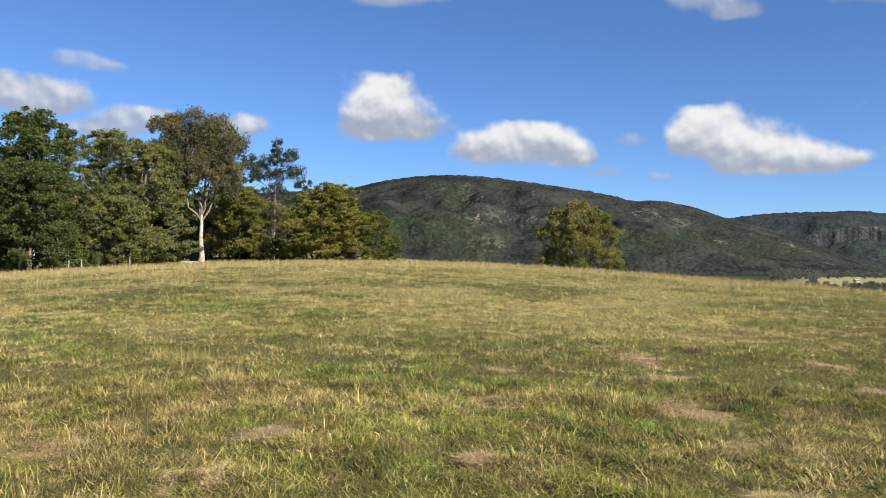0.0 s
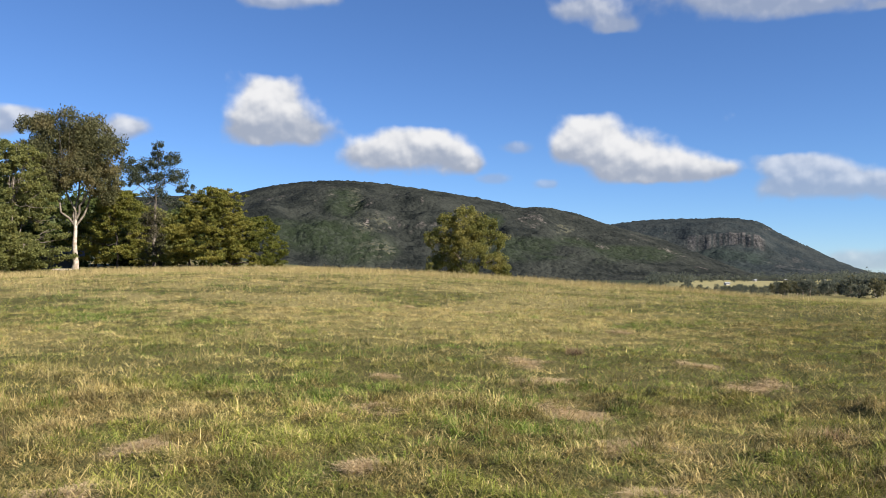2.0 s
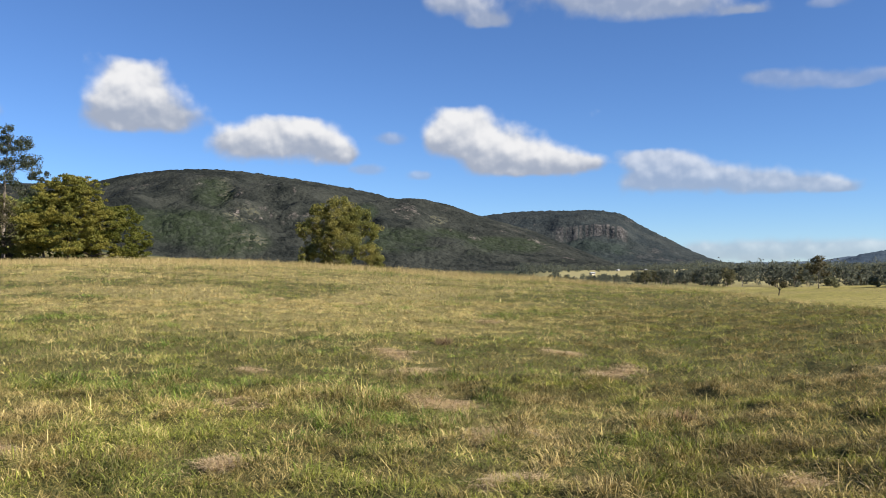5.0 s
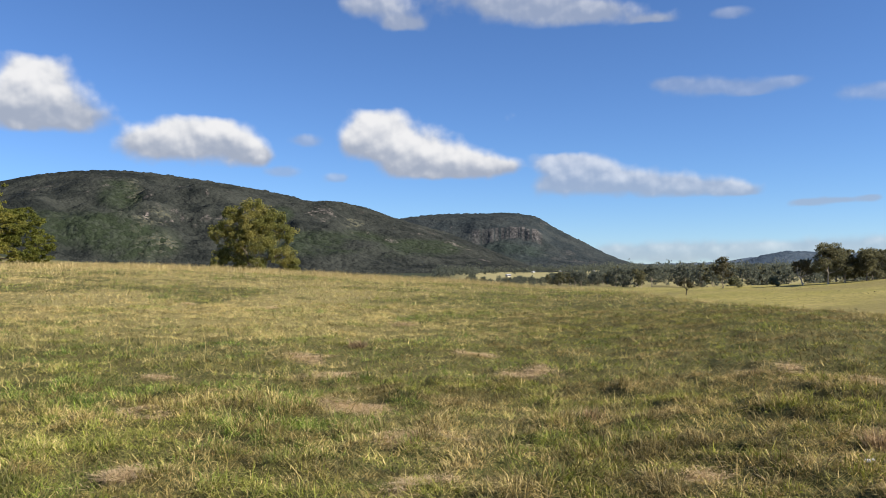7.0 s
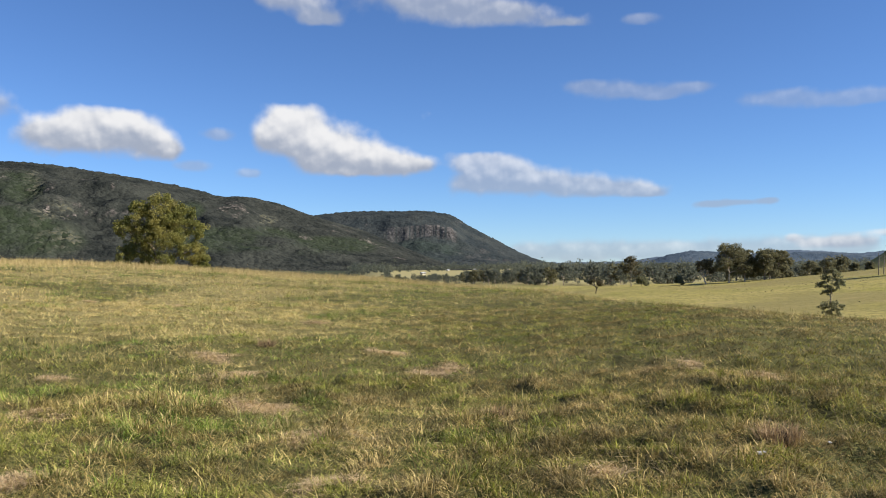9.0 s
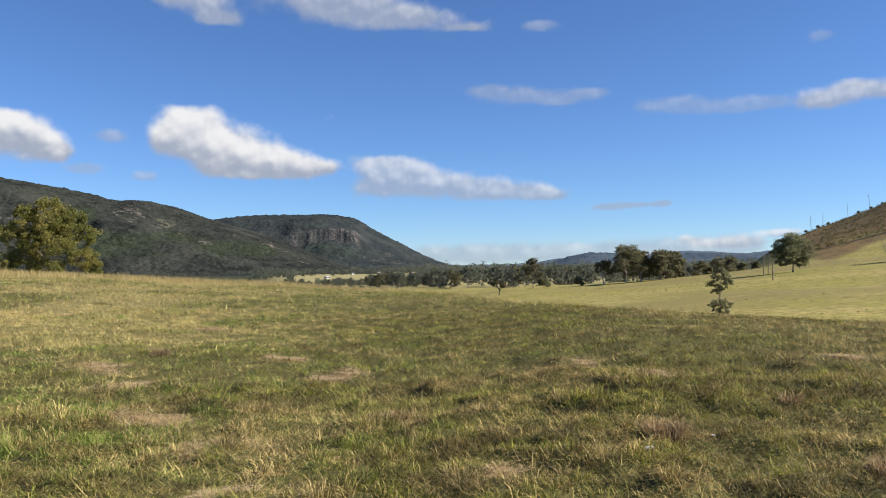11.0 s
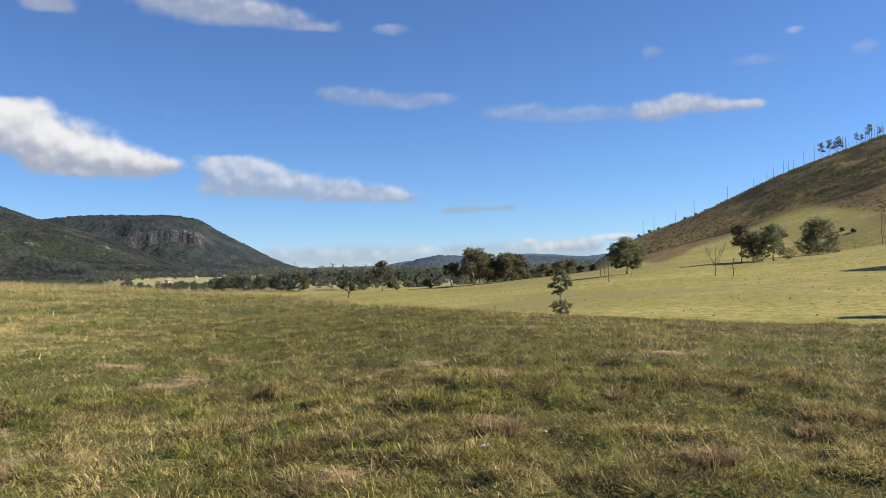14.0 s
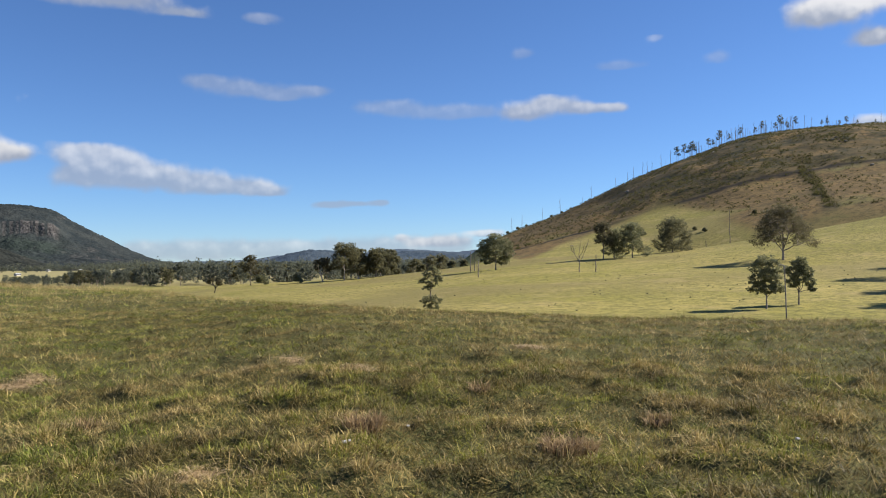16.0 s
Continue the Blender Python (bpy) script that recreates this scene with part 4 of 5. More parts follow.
def tree(name, at, height, lobes, trunk_r, fork, leaves, leaf, foliage, bark, label, seed, category="tree", group="", clumps=60, tight=0.17, lean=0.0, droop=0.0, trunks=1, spread_all=1.0, turn=0.0, twigs=5, limb_bark=None, flat=0.62, limb_r=1.0, sides=5, limb_sag=0.10):
    """A tree with a tapered trunk, limbs to each lobe, and a crown of leaf sprays.
    lobes: centre (x, y, z) and half sizes (rx, ry, rz) in shares of the height."""
    g = np.random.default_rng(seed)
    ob = thing(name, at, label, category, group, turn - math.degrees(math.atan2(at.x, at.y)))
    pieces, centres, spreads, limbs = [], [], [], []
    for k in range(trunks):
        foot = Vector((g.normal(0, 0.05) * height, g.normal(0, 0.05) * height, 0)) if trunks > 1 else Vector((0, 0, 0))
        head = foot * 2.2 + Vector((lean * height, 0, fork * height))
        pts = limb_path(foot - Vector((0, 0, 0.25)), head, g, 0.0, 6)
        pieces.append(tube(pts, [trunk_r * (1.35 if i == 0 else 1.0 - 0.09 * i) for i in range(7)], 8))
    boughs = sorted(set(int(i) for i in np.linspace(0, len(lobes) - 1, min(5, len(lobes)))))
    paths, steps = [], 6 if sides > 3 else 3
    for i in boughs + [k for k in range(len(lobes)) if k not in boughs]:
        x, y, z, rx, ry, rz = lobes[i]
        c = Vector((x, y, z)) * height
        start = Vector((lean * height, 0, fork * height * g.uniform(0.62, 1.0)))
        r = trunk_r * g.uniform(0.40, 0.55) * limb_r
        if i not in boughs and sides > 3:
            start = min((p[q] for p in paths for q in (2, 3)), key=lambda p: (p - c).length)
            r *= 0.5
        path = limb_path(start, c + Vector((0, 0, 0.4 * rz * height)), g, limb_sag, steps)
        limb = [tube(path, [r * (1 - 0.78 * i / steps) for i in range(steps + 1)], sides)]
        for j in range(twigs):
            tip = c + Vector((g.normal(0, 0.55) * rx, g.normal(0, 0.55) * ry, g.normal(0.1, 0.55) * rz)) * height
            limb.append(tube(limb_path(path[steps // 2 + j % (steps // 2)], tip, g, 0.05, 3), [r * q for q in (0.42, 0.3, 0.18, 0.06)], 4))
        limbs.append(limb)
        if i in boughs:
            paths.append(path)
        n = max(4, int(clumps * (rx * ry * rz / 0.005) ** 0.45))
        w = g.normal(0, 1, (n, 3))
        w /= np.linalg.norm(w, axis=1)[:, None]
        w *= (g.uniform(0.25, 1.0, n) ** 0.45)[:, None] * g.uniform(0.85, 1.12, n)[:, None]
        centres.append(np.array(c) + w * np.array([rx, ry, rz]) * height)
        spreads.append(np.full(n, tight * height * (rx * ry * rz) ** (1 / 3)) * g.uniform(0.6, 1.3, n))
    v, f = joined(pieces)
    part("trunk", mesh_from("trunk", v, f, bark, smooth=True), ob)
    for limb in limbs:
        wood = limb_bark or bark
        if leaves > 1000 or not leaves:
            bough = part("limb", mesh_from("limb", *joined(limb[:1]), wood, smooth=True), ob)
            part("twig_spray", mesh_from("twig_spray", *joined(limb[1:]), wood, smooth=True), bough)
        else:
            part("limb", mesh_from("limb", *joined(limb), wood, smooth=True), ob)
    if leaves:
        centres, spreads = np.concatenate(centres), np.concatenate(spreads)
        per = max(3, int(leaves / len(centres)))
        v, f = leaf_cloud(centres, spreads * spread_all, per, leaf, g, flat, droop)
        v[:, 2] = np.maximum(v[:, 2], 0.05)
        part("crown", mesh_from("crown", v, f, foliage), ob)
    return ob


def lobes_in(n, seed, wide, low, high, size, flat=0.8, dome=True):
    """n overlapping lobes that fill a rounded crown, wide across and from low to high, in shares of the height."""
    g = np.random.default_rng(seed)
    out = []
    for i in range(n):
        a = 2.4 * i + g.uniform(-0.4, 0.4)
        t = (i + 0.5) / n
        z = low + (high - low) * t
        r = wide * 0.5 * (math.sqrt(max(0.05, 1 - (t ** 1.6))) if dome else math.sin(math.pi * (0.15 + 0.75 * t))) * g.uniform(0.5, 0.85)
        s = size * g.uniform(0.8, 1.2)
        out.append((r * math.cos(a), r * math.sin(a), min(z, high - s * flat * 0.8), s, s, s * flat))
    return out


# the group on the crest
G = "trees along the field's crest"
for k, (a, d, h, w) in enumerate(((-31.5, 88, 9.0, 1.1), (-28.5, 94, 10.0, 1.0), (-25.0, 96, 9.0, 1.1), (-21.5, 98, 10.0, 1.0), (-18.3, 97, 9.5, 1.0), (-15.0, 95, 7.5, 1.2), (-12.2, 96, 6.0, 1.4), (-9.3, 93, 6.0, 1.3))):
    tree("broadleaf_tree", spot(a, d), h, lobes_in(11, 130 + k, w, 0.08, 1.0, 0.26), 0.16, 0.2, 5000, 0.52, LEAF_DARK, BARK_DARK, "dark green tree at the back of the group", 340 + k, group=G)
tree("broadleaf_tree", spot(-26.9, 66), 8.0, lobes_in(18, 1, 1.2, 0.06, 0.98, 0.22, 0.7), 0.18, 0.25, 52000, 0.17, LEAF_DARK, BARK_DARK, "dense dark green broadleaf tree with low crown", 301, group=G, tight=0.115, clumps=26)
tree("broadleaf_tree", spot(-30.5, 70), 9.0, lobes_in(11, 21, 1.0, 0.12, 0.98, 0.25), 0.18, 0.25, 30000, 0.20, LEAF_DARK, BARK_DARK, "dense dark green broadleaf tree with low crown", 321, group=G, tight=0.125, clumps=50)
tree("broadleaf_tree", spot(-26.4, 82), 14.0, lobes_in(11, 2, 0.50, 0.42, 1.0, 0.125), 0.2, 0.4, 26000, 0.25, LEAF_DARK, BARK_GREY, "tall open dark green tree with glossy leaves", 302, group=G)
tree("broadleaf_tree", spot(-22.2, 80), 11.9, lobes_in(28, 3, 0.84, 0.12, 1.0, 0.18, 0.5), 0.2, 0.3, 52000, 0.165, LEAF_OLIVE, BARK_GREY, "broad olive-green tree with feathery crown", 303, group=G, tight=0.115, clumps=26)
tree("broadleaf_tree", spot(-19.7, 71), 9.8, lobes_in(24, 33, 0.72, 0.10, 1.0, 0.17, 0.5), 0.2, 0.3, 44000, 0.16, LEAF_OLIVE, BARK_GREY, "broad olive-green tree with feathery crown", 333, group=G, tight=0.115, clumps=26)
tree("broadleaf_tree", spot(-21.3, 69), 5.6, lobes_in(18, 4, 1.3, 0.05, 0.98, 0.24, 0.5), 0.12, 0.25, 36000, 0.15, LEAF_OLIVE, BARK_DARK, "low spreading olive-green tree", 304, group=G, tight=0.115, clumps=26)
tree("gum_tree", spot(-16.2, 75), 13.4,
     [(-0.03, 0, 0.86, 0.14, 0.13, 0.12), (0.10, 0.05, 0.84, 0.12, 0.12, 0.11), (0.17, -0.02, 0.72, 0.12, 0.12, 0.12), (0.06, 0.06, 0.68, 0.13, 0.12, 0.13),
      (-0.14, 0.0, 0.80, 0.12, 0.12, 0.12), (-0.22, 0.05, 0.86, 0.10, 0.10, 0.10), (-0.18, 0, 0.64, 0.11, 0.12, 0.12), (-0.06, -0.04, 0.58, 0.12, 0.12, 0.10),
      (0.18, 0, 0.58, 0.09, 0.10, 0.09), (0.05, 0.06, 0.78, 0.14, 0.12, 0.12), (-0.10, 0.05, 0.70, 0.13, 0.12, 0.12), (0.20, 0, 0.46, 0.07, 0.08, 0.06), (-0.20, 0.03, 0.50, 0.08, 0.1, 0.07), (-0.24, 0.02, 0.72, 0.10, 0.1, 0.10), (0.04, -0.10, 0.60, 0.12, 0.08, 0.07), (-0.10, -0.09, 0.52, 0.09, 0.07, 0.05), (0.10, -0.08, 0.50, 0.08, 0.07, 0.05)],
     0.25, 0.33, 58000, 0.165, LEAF_GUM, BARK_PALE, "tall eucalypt with a white trunk and grey-green crown", 305, group=G, droop=0.8, tight=0.18, limb_bark=BARK_GREY, flat=1.0, twigs=7, limb_r=0.95, limb_sag=-0.03)
tree("wattle_tree", spot(-13.7, 78), 7.0, lobes_in(18, 6, 0.92, 0.08, 0.98, 0.18, 0.55), 0.12, 0.3, 36000, 0.145, LEAF_WATTLE, BARK_DARK, "golden-green wattle tree with a rounded crown", 306, group=G, tight=0.14, clumps=34, flat=0.42)
tree("broadleaf_tree", spot(-19.2, 84), 5.0, lobes_in(7, 16, 0.9, 0.1, 0.95, 0.25), 0.1, 0.25, 9000, 0.25, LEAF_DARK, BARK_DARK, "dark green shrubby tree under taller crowns", 316, group=G)
tree("open_crowned_tree", spot(-11.5, 85), 12.2,
     [(0.03, 0, 0.93, 0.05, 0.06, 0.07), (0.02, 0.02, 0.82, 0.09, 0.08, 0.07), (0.13, 0, 0.84, 0.07, 0.08, 0.07), (0.18, 0, 0.73, 0.08, 0.08, 0.06), (0.23, 0, 0.62, 0.07, 0.08, 0.05), (0.07, 0, 0.70, 0.10, 0.09, 0.06),
      (-0.12, 0, 0.80, 0.09, 0.08, 0.06), (-0.23, 0, 0.78, 0.08, 0.08, 0.06), (-0.30, 0, 0.68, 0.07, 0.08, 0.05), (-0.17, 0, 0.66, 0.09, 0.08, 0.05), (0.0, 0.0, 0.58, 0.12, 0.1, 0.05), (-0.22, 0, 0.55, 0.08, 0.08, 0.04), (-0.08, 0, 0.72, 0.11, 0.1, 0.07), (0.16, 0, 0.50, 0.09, 0.1, 0.05), (-0.14, 0, 0.47, 0.10, 0.1, 0.05)],
     0.13, 0.62, 15000, 0.16, LEAF_OPEN, BARK_GREY, "sparse open-crowned dark tree with sky through its branches", 307, group=G, clumps=50, tight=0.20, flat=0.9, limb_sag=0.06)
tree("broadleaf_tree", spot(-11.3, 91), 6.2, lobes_in(8, 17, 0.8, 0.1, 0.95, 0.22), 0.1, 0.25, 11000, 0.26, LEAF_OLIVE, BARK_DARK, "dull olive shrubby tree", 317, group=G)
tree("broadleaf_tree", spot(-11.6, 82), 5.2, lobes_in(12, 18, 0.62, 0.05, 1.0, 0.17), 0.06, 0.3, 5200, 0.14, LEAF_GREY, BARK_GREY, "thin twiggy brownish shrub round a taller trunk", 318, group=G, trunks=3, clumps=22, tight=0.16, twigs=7)
tree("wattle_tree", spot(-7.9, 75), 6.7, lobes_in(30, 8, 1.42, 0.04, 1.0, 0.19, 0.55) + [(0.05, -0.18, 0.22, 0.26, 0.2, 0.14), (-0.2, -0.15, 0.45, 0.24, 0.2, 0.13), (0.15, -0.15, 0.50, 0.24, 0.2, 0.13), (0.0, -0.12, 0.68, 0.24, 0.2, 0.12)], 0.14, 0.2, 60000, 0.145, LEAF_WATTLE, BARK_DARK, "broad mounded golden-green wattle tree", 308, group=G, tight=0.14, clumps=34, flat=0.42)
tree("wattle_tree", spot(-5.2, 77), 4.9, lobes_in(18, 9, 1.45, 0.03, 0.95, 0.22, 0.55), 0.1, 0.2, 28000, 0.14, LEAF_FERNY, BARK_DARK, "low mounded green wattle shrub", 309, group=G, tight=0.14, clumps=34, flat=0.42)
tree("wattle_tree", spot(9.1, 86), 8.7,
     [(-0.18, 0, 0.66, 0.17, 0.17, 0.14), (0.02, 0, 0.86, 0.17, 0.17, 0.12), (0.24, 0, 0.74, 0.15, 0.15, 0.12), (-0.36, 0, 0.58, 0.12, 0.14, 0.12), (0.38, 0, 0.56, 0.13, 0.14, 0.11),
      (-0.22, 0.1, 0.36, 0.18, 0.16, 0.14), (0.08, -0.1, 0.48, 0.2, 0.2, 0.15), (0.34, 0, 0.32, 0.17, 0.16, 0.13), (-0.02, 0, 0.22, 0.2, 0.2, 0.12), (-0.36, 0, 0.24, 0.12, 0.12, 0.12),
      (0.46, 0, 0.18, 0.1, 0.12, 0.09), (-0.2, 0, 0.80, 0.12, 0.12, 0.1), (0.04, -0.08, 0.66, 0.19, 0.16, 0.14), (0.14, -0.05, 0.62, 0.16, 0.14, 0.12), (-0.1, -0.1, 0.5, 0.16, 0.14, 0.12)],
     0.14, 0.22, 52000, 0.145, LEAF_LONE, BARK_GREY, "rounded golden-green wattle standing alone on the crest", 310, group=G, trunks=3, tight=0.135, clumps=60, flat=0.8)

# the paddock
P = "paddock trees"
tree("sapling", spot(52.8, 75), 4.3, [(0.03, 0, 0.92, 0.09, 0.09, 0.07), (0.12, 0, 0.82, 0.11, 0.11, 0.08), (-0.08, 0, 0.80, 0.11, 0.11, 0.08), (0.16, 0, 0.68, 0.10, 0.11, 0.08), (-0.14, 0, 0.66, 0.12, 0.11, 0.08), (0.02, 0, 0.63, 0.13, 0.12, 0.08), (-0.05, 0, 0.52, 0.11, 0.1, 0.06),
     (0.02, 0, 0.30, 0.12, 0.12, 0.07), (-0.15, 0, 0.27, 0.10, 0.12, 0.07), (0.14, 0, 0.26, 0.10, 0.1, 0.07), (0.06, 0, 0.14, 0.12, 0.1, 0.07), (-0.06, 0, 0.13, 0.12, 0.1, 0.06)],
     0.05, 0.5, 4200, 0.13, LEAF_SILVER, BARK_LIMB, "slender young gum sapling with two tiers of leaves", 401, group=P, tight=0.2, clumps=30)
tree("gum_tree", spot(57.1, 185.0), 8.1, [(0.02, 0, 0.84, 0.24, 0.24, 0.15), (-0.24, 0, 0.70, 0.23, 0.22, 0.16), (0.26, 0.05, 0.68, 0.23, 0.22, 0.16), (-0.33, 0, 0.47, 0.2, 0.2, 0.15), (0.34, 0, 0.44, 0.2, 0.2, 0.15), (0.0, -0.12, 0.55, 0.28, 0.26, 0.18), (-0.2, 0, 0.27, 0.2, 0.2, 0.12), (0.2, 0, 0.25, 0.22, 0.2, 0.12)], 0.16, 0.3, 11000, 0.27, LEAF_SILVER, BARK_GREY, "round dark gum tree on two trunks in the paddock", 402, group=P, trunks=2)
for k, (a, d, h, w, m, low) in enumerate(((46.75, 236, 10.4, 0.80, LEAF_CLUMP, 0.34), (47.7, 240, 8.6, 0.85, LEAF_CLUMP, 0.22), (48.9, 240, 8.2, 0.95, LEAF_CLUMP, 0.18), (49.8, 246, 7.4, 0.9, LEAF_CLUMP, 0.10), (47.2, 262, 9.4, 0.8, LEAF_CLUMP, 0.2), (49.2, 262, 8.4, 0.9, LEAF_CLUMP, 0.12))):
    tree("gum_tree", spot(a, d), h, lobes_in(10, 50 + k, w, low, 1.0, 0.19), 0.24, 0.3, 10000, 0.32, m, BARK_PALE if k < 2 else BARK_GREY, "dark olive gum tree in a close clump", 410 + k, group=P)
for k, (a, d, h, w) in enumerate(((51.6, 330, 7.6, 0.9), (52.6, 340, 9.0, 0.8), (53.35, 345, 8.8, 0.8), (54.1, 335, 5.0, 1.0), (54.9, 350, 3.6, 1.1), (52.0, 300, 4.0, 1.0))):
    tree("gum_tree", spot(a, d), h, lobes_in(7, 60 + k, w, 0.2, 1.0, 0.2), 0.2, 0.3, 2500, 0.5, LEAF_CLUMP, BARK_GREY, "dark gum tree beyond the paddock rise", 420 + k, group=P)
tree("gum_tree", spot(40.5, 240), 8.5, lobes_in(6, 70, 0.5, 0.4, 1.0, 0.16), 0.15, 0.45, 2200, 0.4, LEAF_GREY, BARK_GREY, "thin grey gum tree beside a bush", 430, group=P)
tree("bush", spot(41.2, 238), 2.8, lobes_in(5, 71, 1.3, 0.2, 0.95, 0.3), 0.06, 0.2, 1500, 0.32, LEAF_SILVER, BARK_DARK, "low spreading grey-green bush", 431, "bush", P)
tree("bush", spot(43.6, 235), 2.6, lobes_in(5, 72, 1.4, 0.2, 0.95, 0.3), 0.06, 0.2, 1500, 0.32, LEAF_SILVER, BARK_DARK, "low dark green bush", 432, "bush", P)
tree("gum_tree", spot(45.3, 236), 6.6, lobes_in(7, 73, 0.95, 0.5, 1.0, 0.17), 0.24, 0.32, 2200, 0.38, LEAF_GREY, BARK_PALE, "gnarled grey gum with pale crooked limbs", 433, group=P, lean=-0.08)
tree("gum_tree", spot(38.2, 200), 3.6, [(0.25, 0, 0.75, 0.22, 0.2, 0.12), (-0.2, 0, 0.85, 0.2, 0.2, 0.12), (0.3, 0, 0.6, 0.2, 0.2, 0.1), (-0.38, 0, 0.7, 0.14, 0.15, 0.1)], 0.14, 0.5, 1100, 0.3, LEAF_GREY, BARK_DARK, "small twisted tree leaning in the paddock", 434, group=P, lean=0.05)
tree("bare_tree", spot(62.8, 152), 6.0, [(-0.2, 0, 0.7, 0.14, 0.12, 0.2), (0.18, 0, 0.75, 0.14, 0.12, 0.22), (0.0, 0.05, 0.8, 0.12, 0.12, 0.2), (-0.32, 0, 0.85, 0.1, 0.1, 0.16), (0.3, 0, 0.92, 0.1, 0.1, 0.12)], 0.12, 0.42, 0, 0.2, LEAF_GREY, BARK_GREY, "bare dead tree with forked grey branches", 435, group=P)
tree("gum_tree", spot(64.4, 200), 8.6, lobes_in(6, 74, 0.45, 0.4, 1.0, 0.15), 0.14, 0.45, 4500, 0.28, LEAF_GREY, BARK_GREY, "tall thin grey gum tree in the paddock", 436, group=P)
tree("gum_tree", spot(65.1, 203), 7.0, lobes_in(10, 75, 0.62, 0.12, 1.0, 0.2), 0.16, 0.3, 7000, 0.28, LEAF_SILVER, BARK_GREY, "dense dark gum tree in the paddock", 437, group=P)
tree("gum_tree", spot(66.3, 200), 8.0, lobes_in(12, 76, 0.88, 0.14, 1.0, 0.2), 0.18, 0.3, 9000, 0.28, LEAF_SILVER, BARK_GREY, "round grey-green gum tree in the paddock", 438, group=P)
tree("gum_tree", spot(68.9, 220), 8.6, lobes_in(18, 77, 1.2, 0.04, 1.0, 0.22), 0.18, 0.2, 15000, 0.27, LEAF_CLUMP, BARK_DARK, "broad dark green tree on the paddock ridge", 439, group=P)
tree("gum_tree", spot(75.7, 161), 9.9, lobes_in(38, 78, 1.25, 0.30, 0.97, 0.125), 0.26, 0.24, 20000, 0.19, LEAF_GREY, BARK_LIMB, "large spreading tree with a thin brownish-grey crown", 440, group=P, tight=0.24, clumps=40, twigs=6, limb_sag=-0.06)
tree("gum_tree", spot(74.75, 75), 4.6, [(0, 0, 0.88, 0.17, 0.17, 0.10), (0.15, 0, 0.76, 0.16, 0.16, 0.13), (-0.14, 0.02, 0.76, 0.16, 0.16, 0.12), (0.02, -0.05, 0.62, 0.19, 0.18, 0.13), (0.17, 0.04, 0.52, 0.15, 0.15, 0.12), (-0.15, 0, 0.52, 0.15, 0.15, 0.12), (0.2, 0, 0.38, 0.13, 0.13, 0.09), (-0.17, 0, 0.36, 0.15, 0.14, 0.09), (0.02, 0, 0.36, 0.16, 0.15, 0.09)],
     0.09, 0.3, 7500, 0.145, LEAF_SILVER, BARK_LIMB, "young gum tree with a ragged grey-green crown", 441, group=P)
tree("gum_tree", spot(76.65, 79), 4.15, [(0.02, 0, 0.87, 0.17, 0.17, 0.12), (0.16, 0, 0.70, 0.16, 0.16, 0.13), (-0.13, 0, 0.72, 0.17, 0.16, 0.13), (0.04, -0.05, 0.58, 0.18, 0.17, 0.13), (-0.12, 0, 0.46, 0.14, 0.15, 0.1), (0.2, 0, 0.48, 0.13, 0.13, 0.11), (0.25, 0, 0.34, 0.07, 0.08, 0.07)],
     0.09, 0.35, 6500, 0.145, LEAF_SILVER, BARK_GREY, "young gum tree with a dark rounded crown", 442, group=P)
for k, (a, d, h) in enumerate(((84.5, 118, 9.0), (86.5, 140, 11.0), (85.5, 98, 7.0), (87.5, 86, 8.0))):
    tree("gum_tree", spot(a, d), h, lobes_in(9, 80 + k, 0.8, 0.35, 1.0, 0.19), 0.2, 0.3, 3500, 0.36, LEAF_SILVER, BARK_GREY, "gum tree whose shadow falls across the paddock", 450 + k, group=P)


# ---- posts and dead trunks ----
def pole(name, at, height, r, label, seed, material=BARK_GREY, category="post", group=""):
    g = np.random.default_rng(seed)
    ob = thing(name, at, label, category, group)
    pts = [Vector((g.normal(0, 0.012) * height * (i > 0), g.normal(0, 0.012) * height * (i > 0), -0.3 + (height + 0.3) * i / 5)) for i in range(6)]
    v, f = joined([tube(pts, [r * (1 - 0.09 * i) for i in range(6)], 7), tube([pts[-1], pts[-1] + Vector((0, 0, 0.02))], [r * 0.55, 0.002], 7)])
    part("shaft", mesh_from("shaft", v, f, material, smooth=True), ob)
    if name == "dead_trunk":
        for j in range(3):
            s = pts[2 + j]
            e = s + Vector((g.normal(0, 0.09), g.normal(0, 0.09), 0.12)) * height
            part("stub", mesh_from("stub", *joined([tube(limb_path(s, e, g, 0.0, 3), [r * q for q in (0.4, 0.3, 0.2, 0.06)], 5)]), material, smooth=True), ob)
    return ob


def field_post(at, height, r):
    """A slim leaning post with a short bent arm at its head."""
    ob = thing("field_post", at, "tall thin pale post with a bent arm at its head", "post", turn=-76)
    pts = [Vector((-0.10 * (i / 6) ** 2, 0, -0.3 + (height + 0.3) * i / 6)) for i in range(7)]
    part("shaft", mesh_from("shaft", *joined([tube(pts, [r * (1 - 0.05 * i) for i in range(7)], 8)]), BARK_LIMB, smooth=True), ob)
    top = pts[-1]
    part("arm", mesh_from("arm", *joined([tube([top - Vector((0, 0, 0.10)), top + Vector((-0.10, 0, 0.02)), top + Vector((-0.22, 0, 0.03)), top + Vector((-0.28, 0, -0.08))], [r * q for q in (0.9, 0.8, 0.7, 0.5)], 6)]), BARK_LIMB, smooth=True), ob)


field_post(spot(75.95, 58), 4.0, 0.05)
for k, (a, d, h) in enumerate(((55.95, 150, 3.2), (55.4, 190, 4.5), (55.7, 192, 4.0), (72.5, 238, 9.0), (71.0, 262, 4.0), (63.9, 150, 3.0))):
    pole("dead_trunk", spot(a, d), h, 0.11, "grey dead tree trunk standing bare", 510 + k, BARK_GREY, "dead tree", "dead trunks")

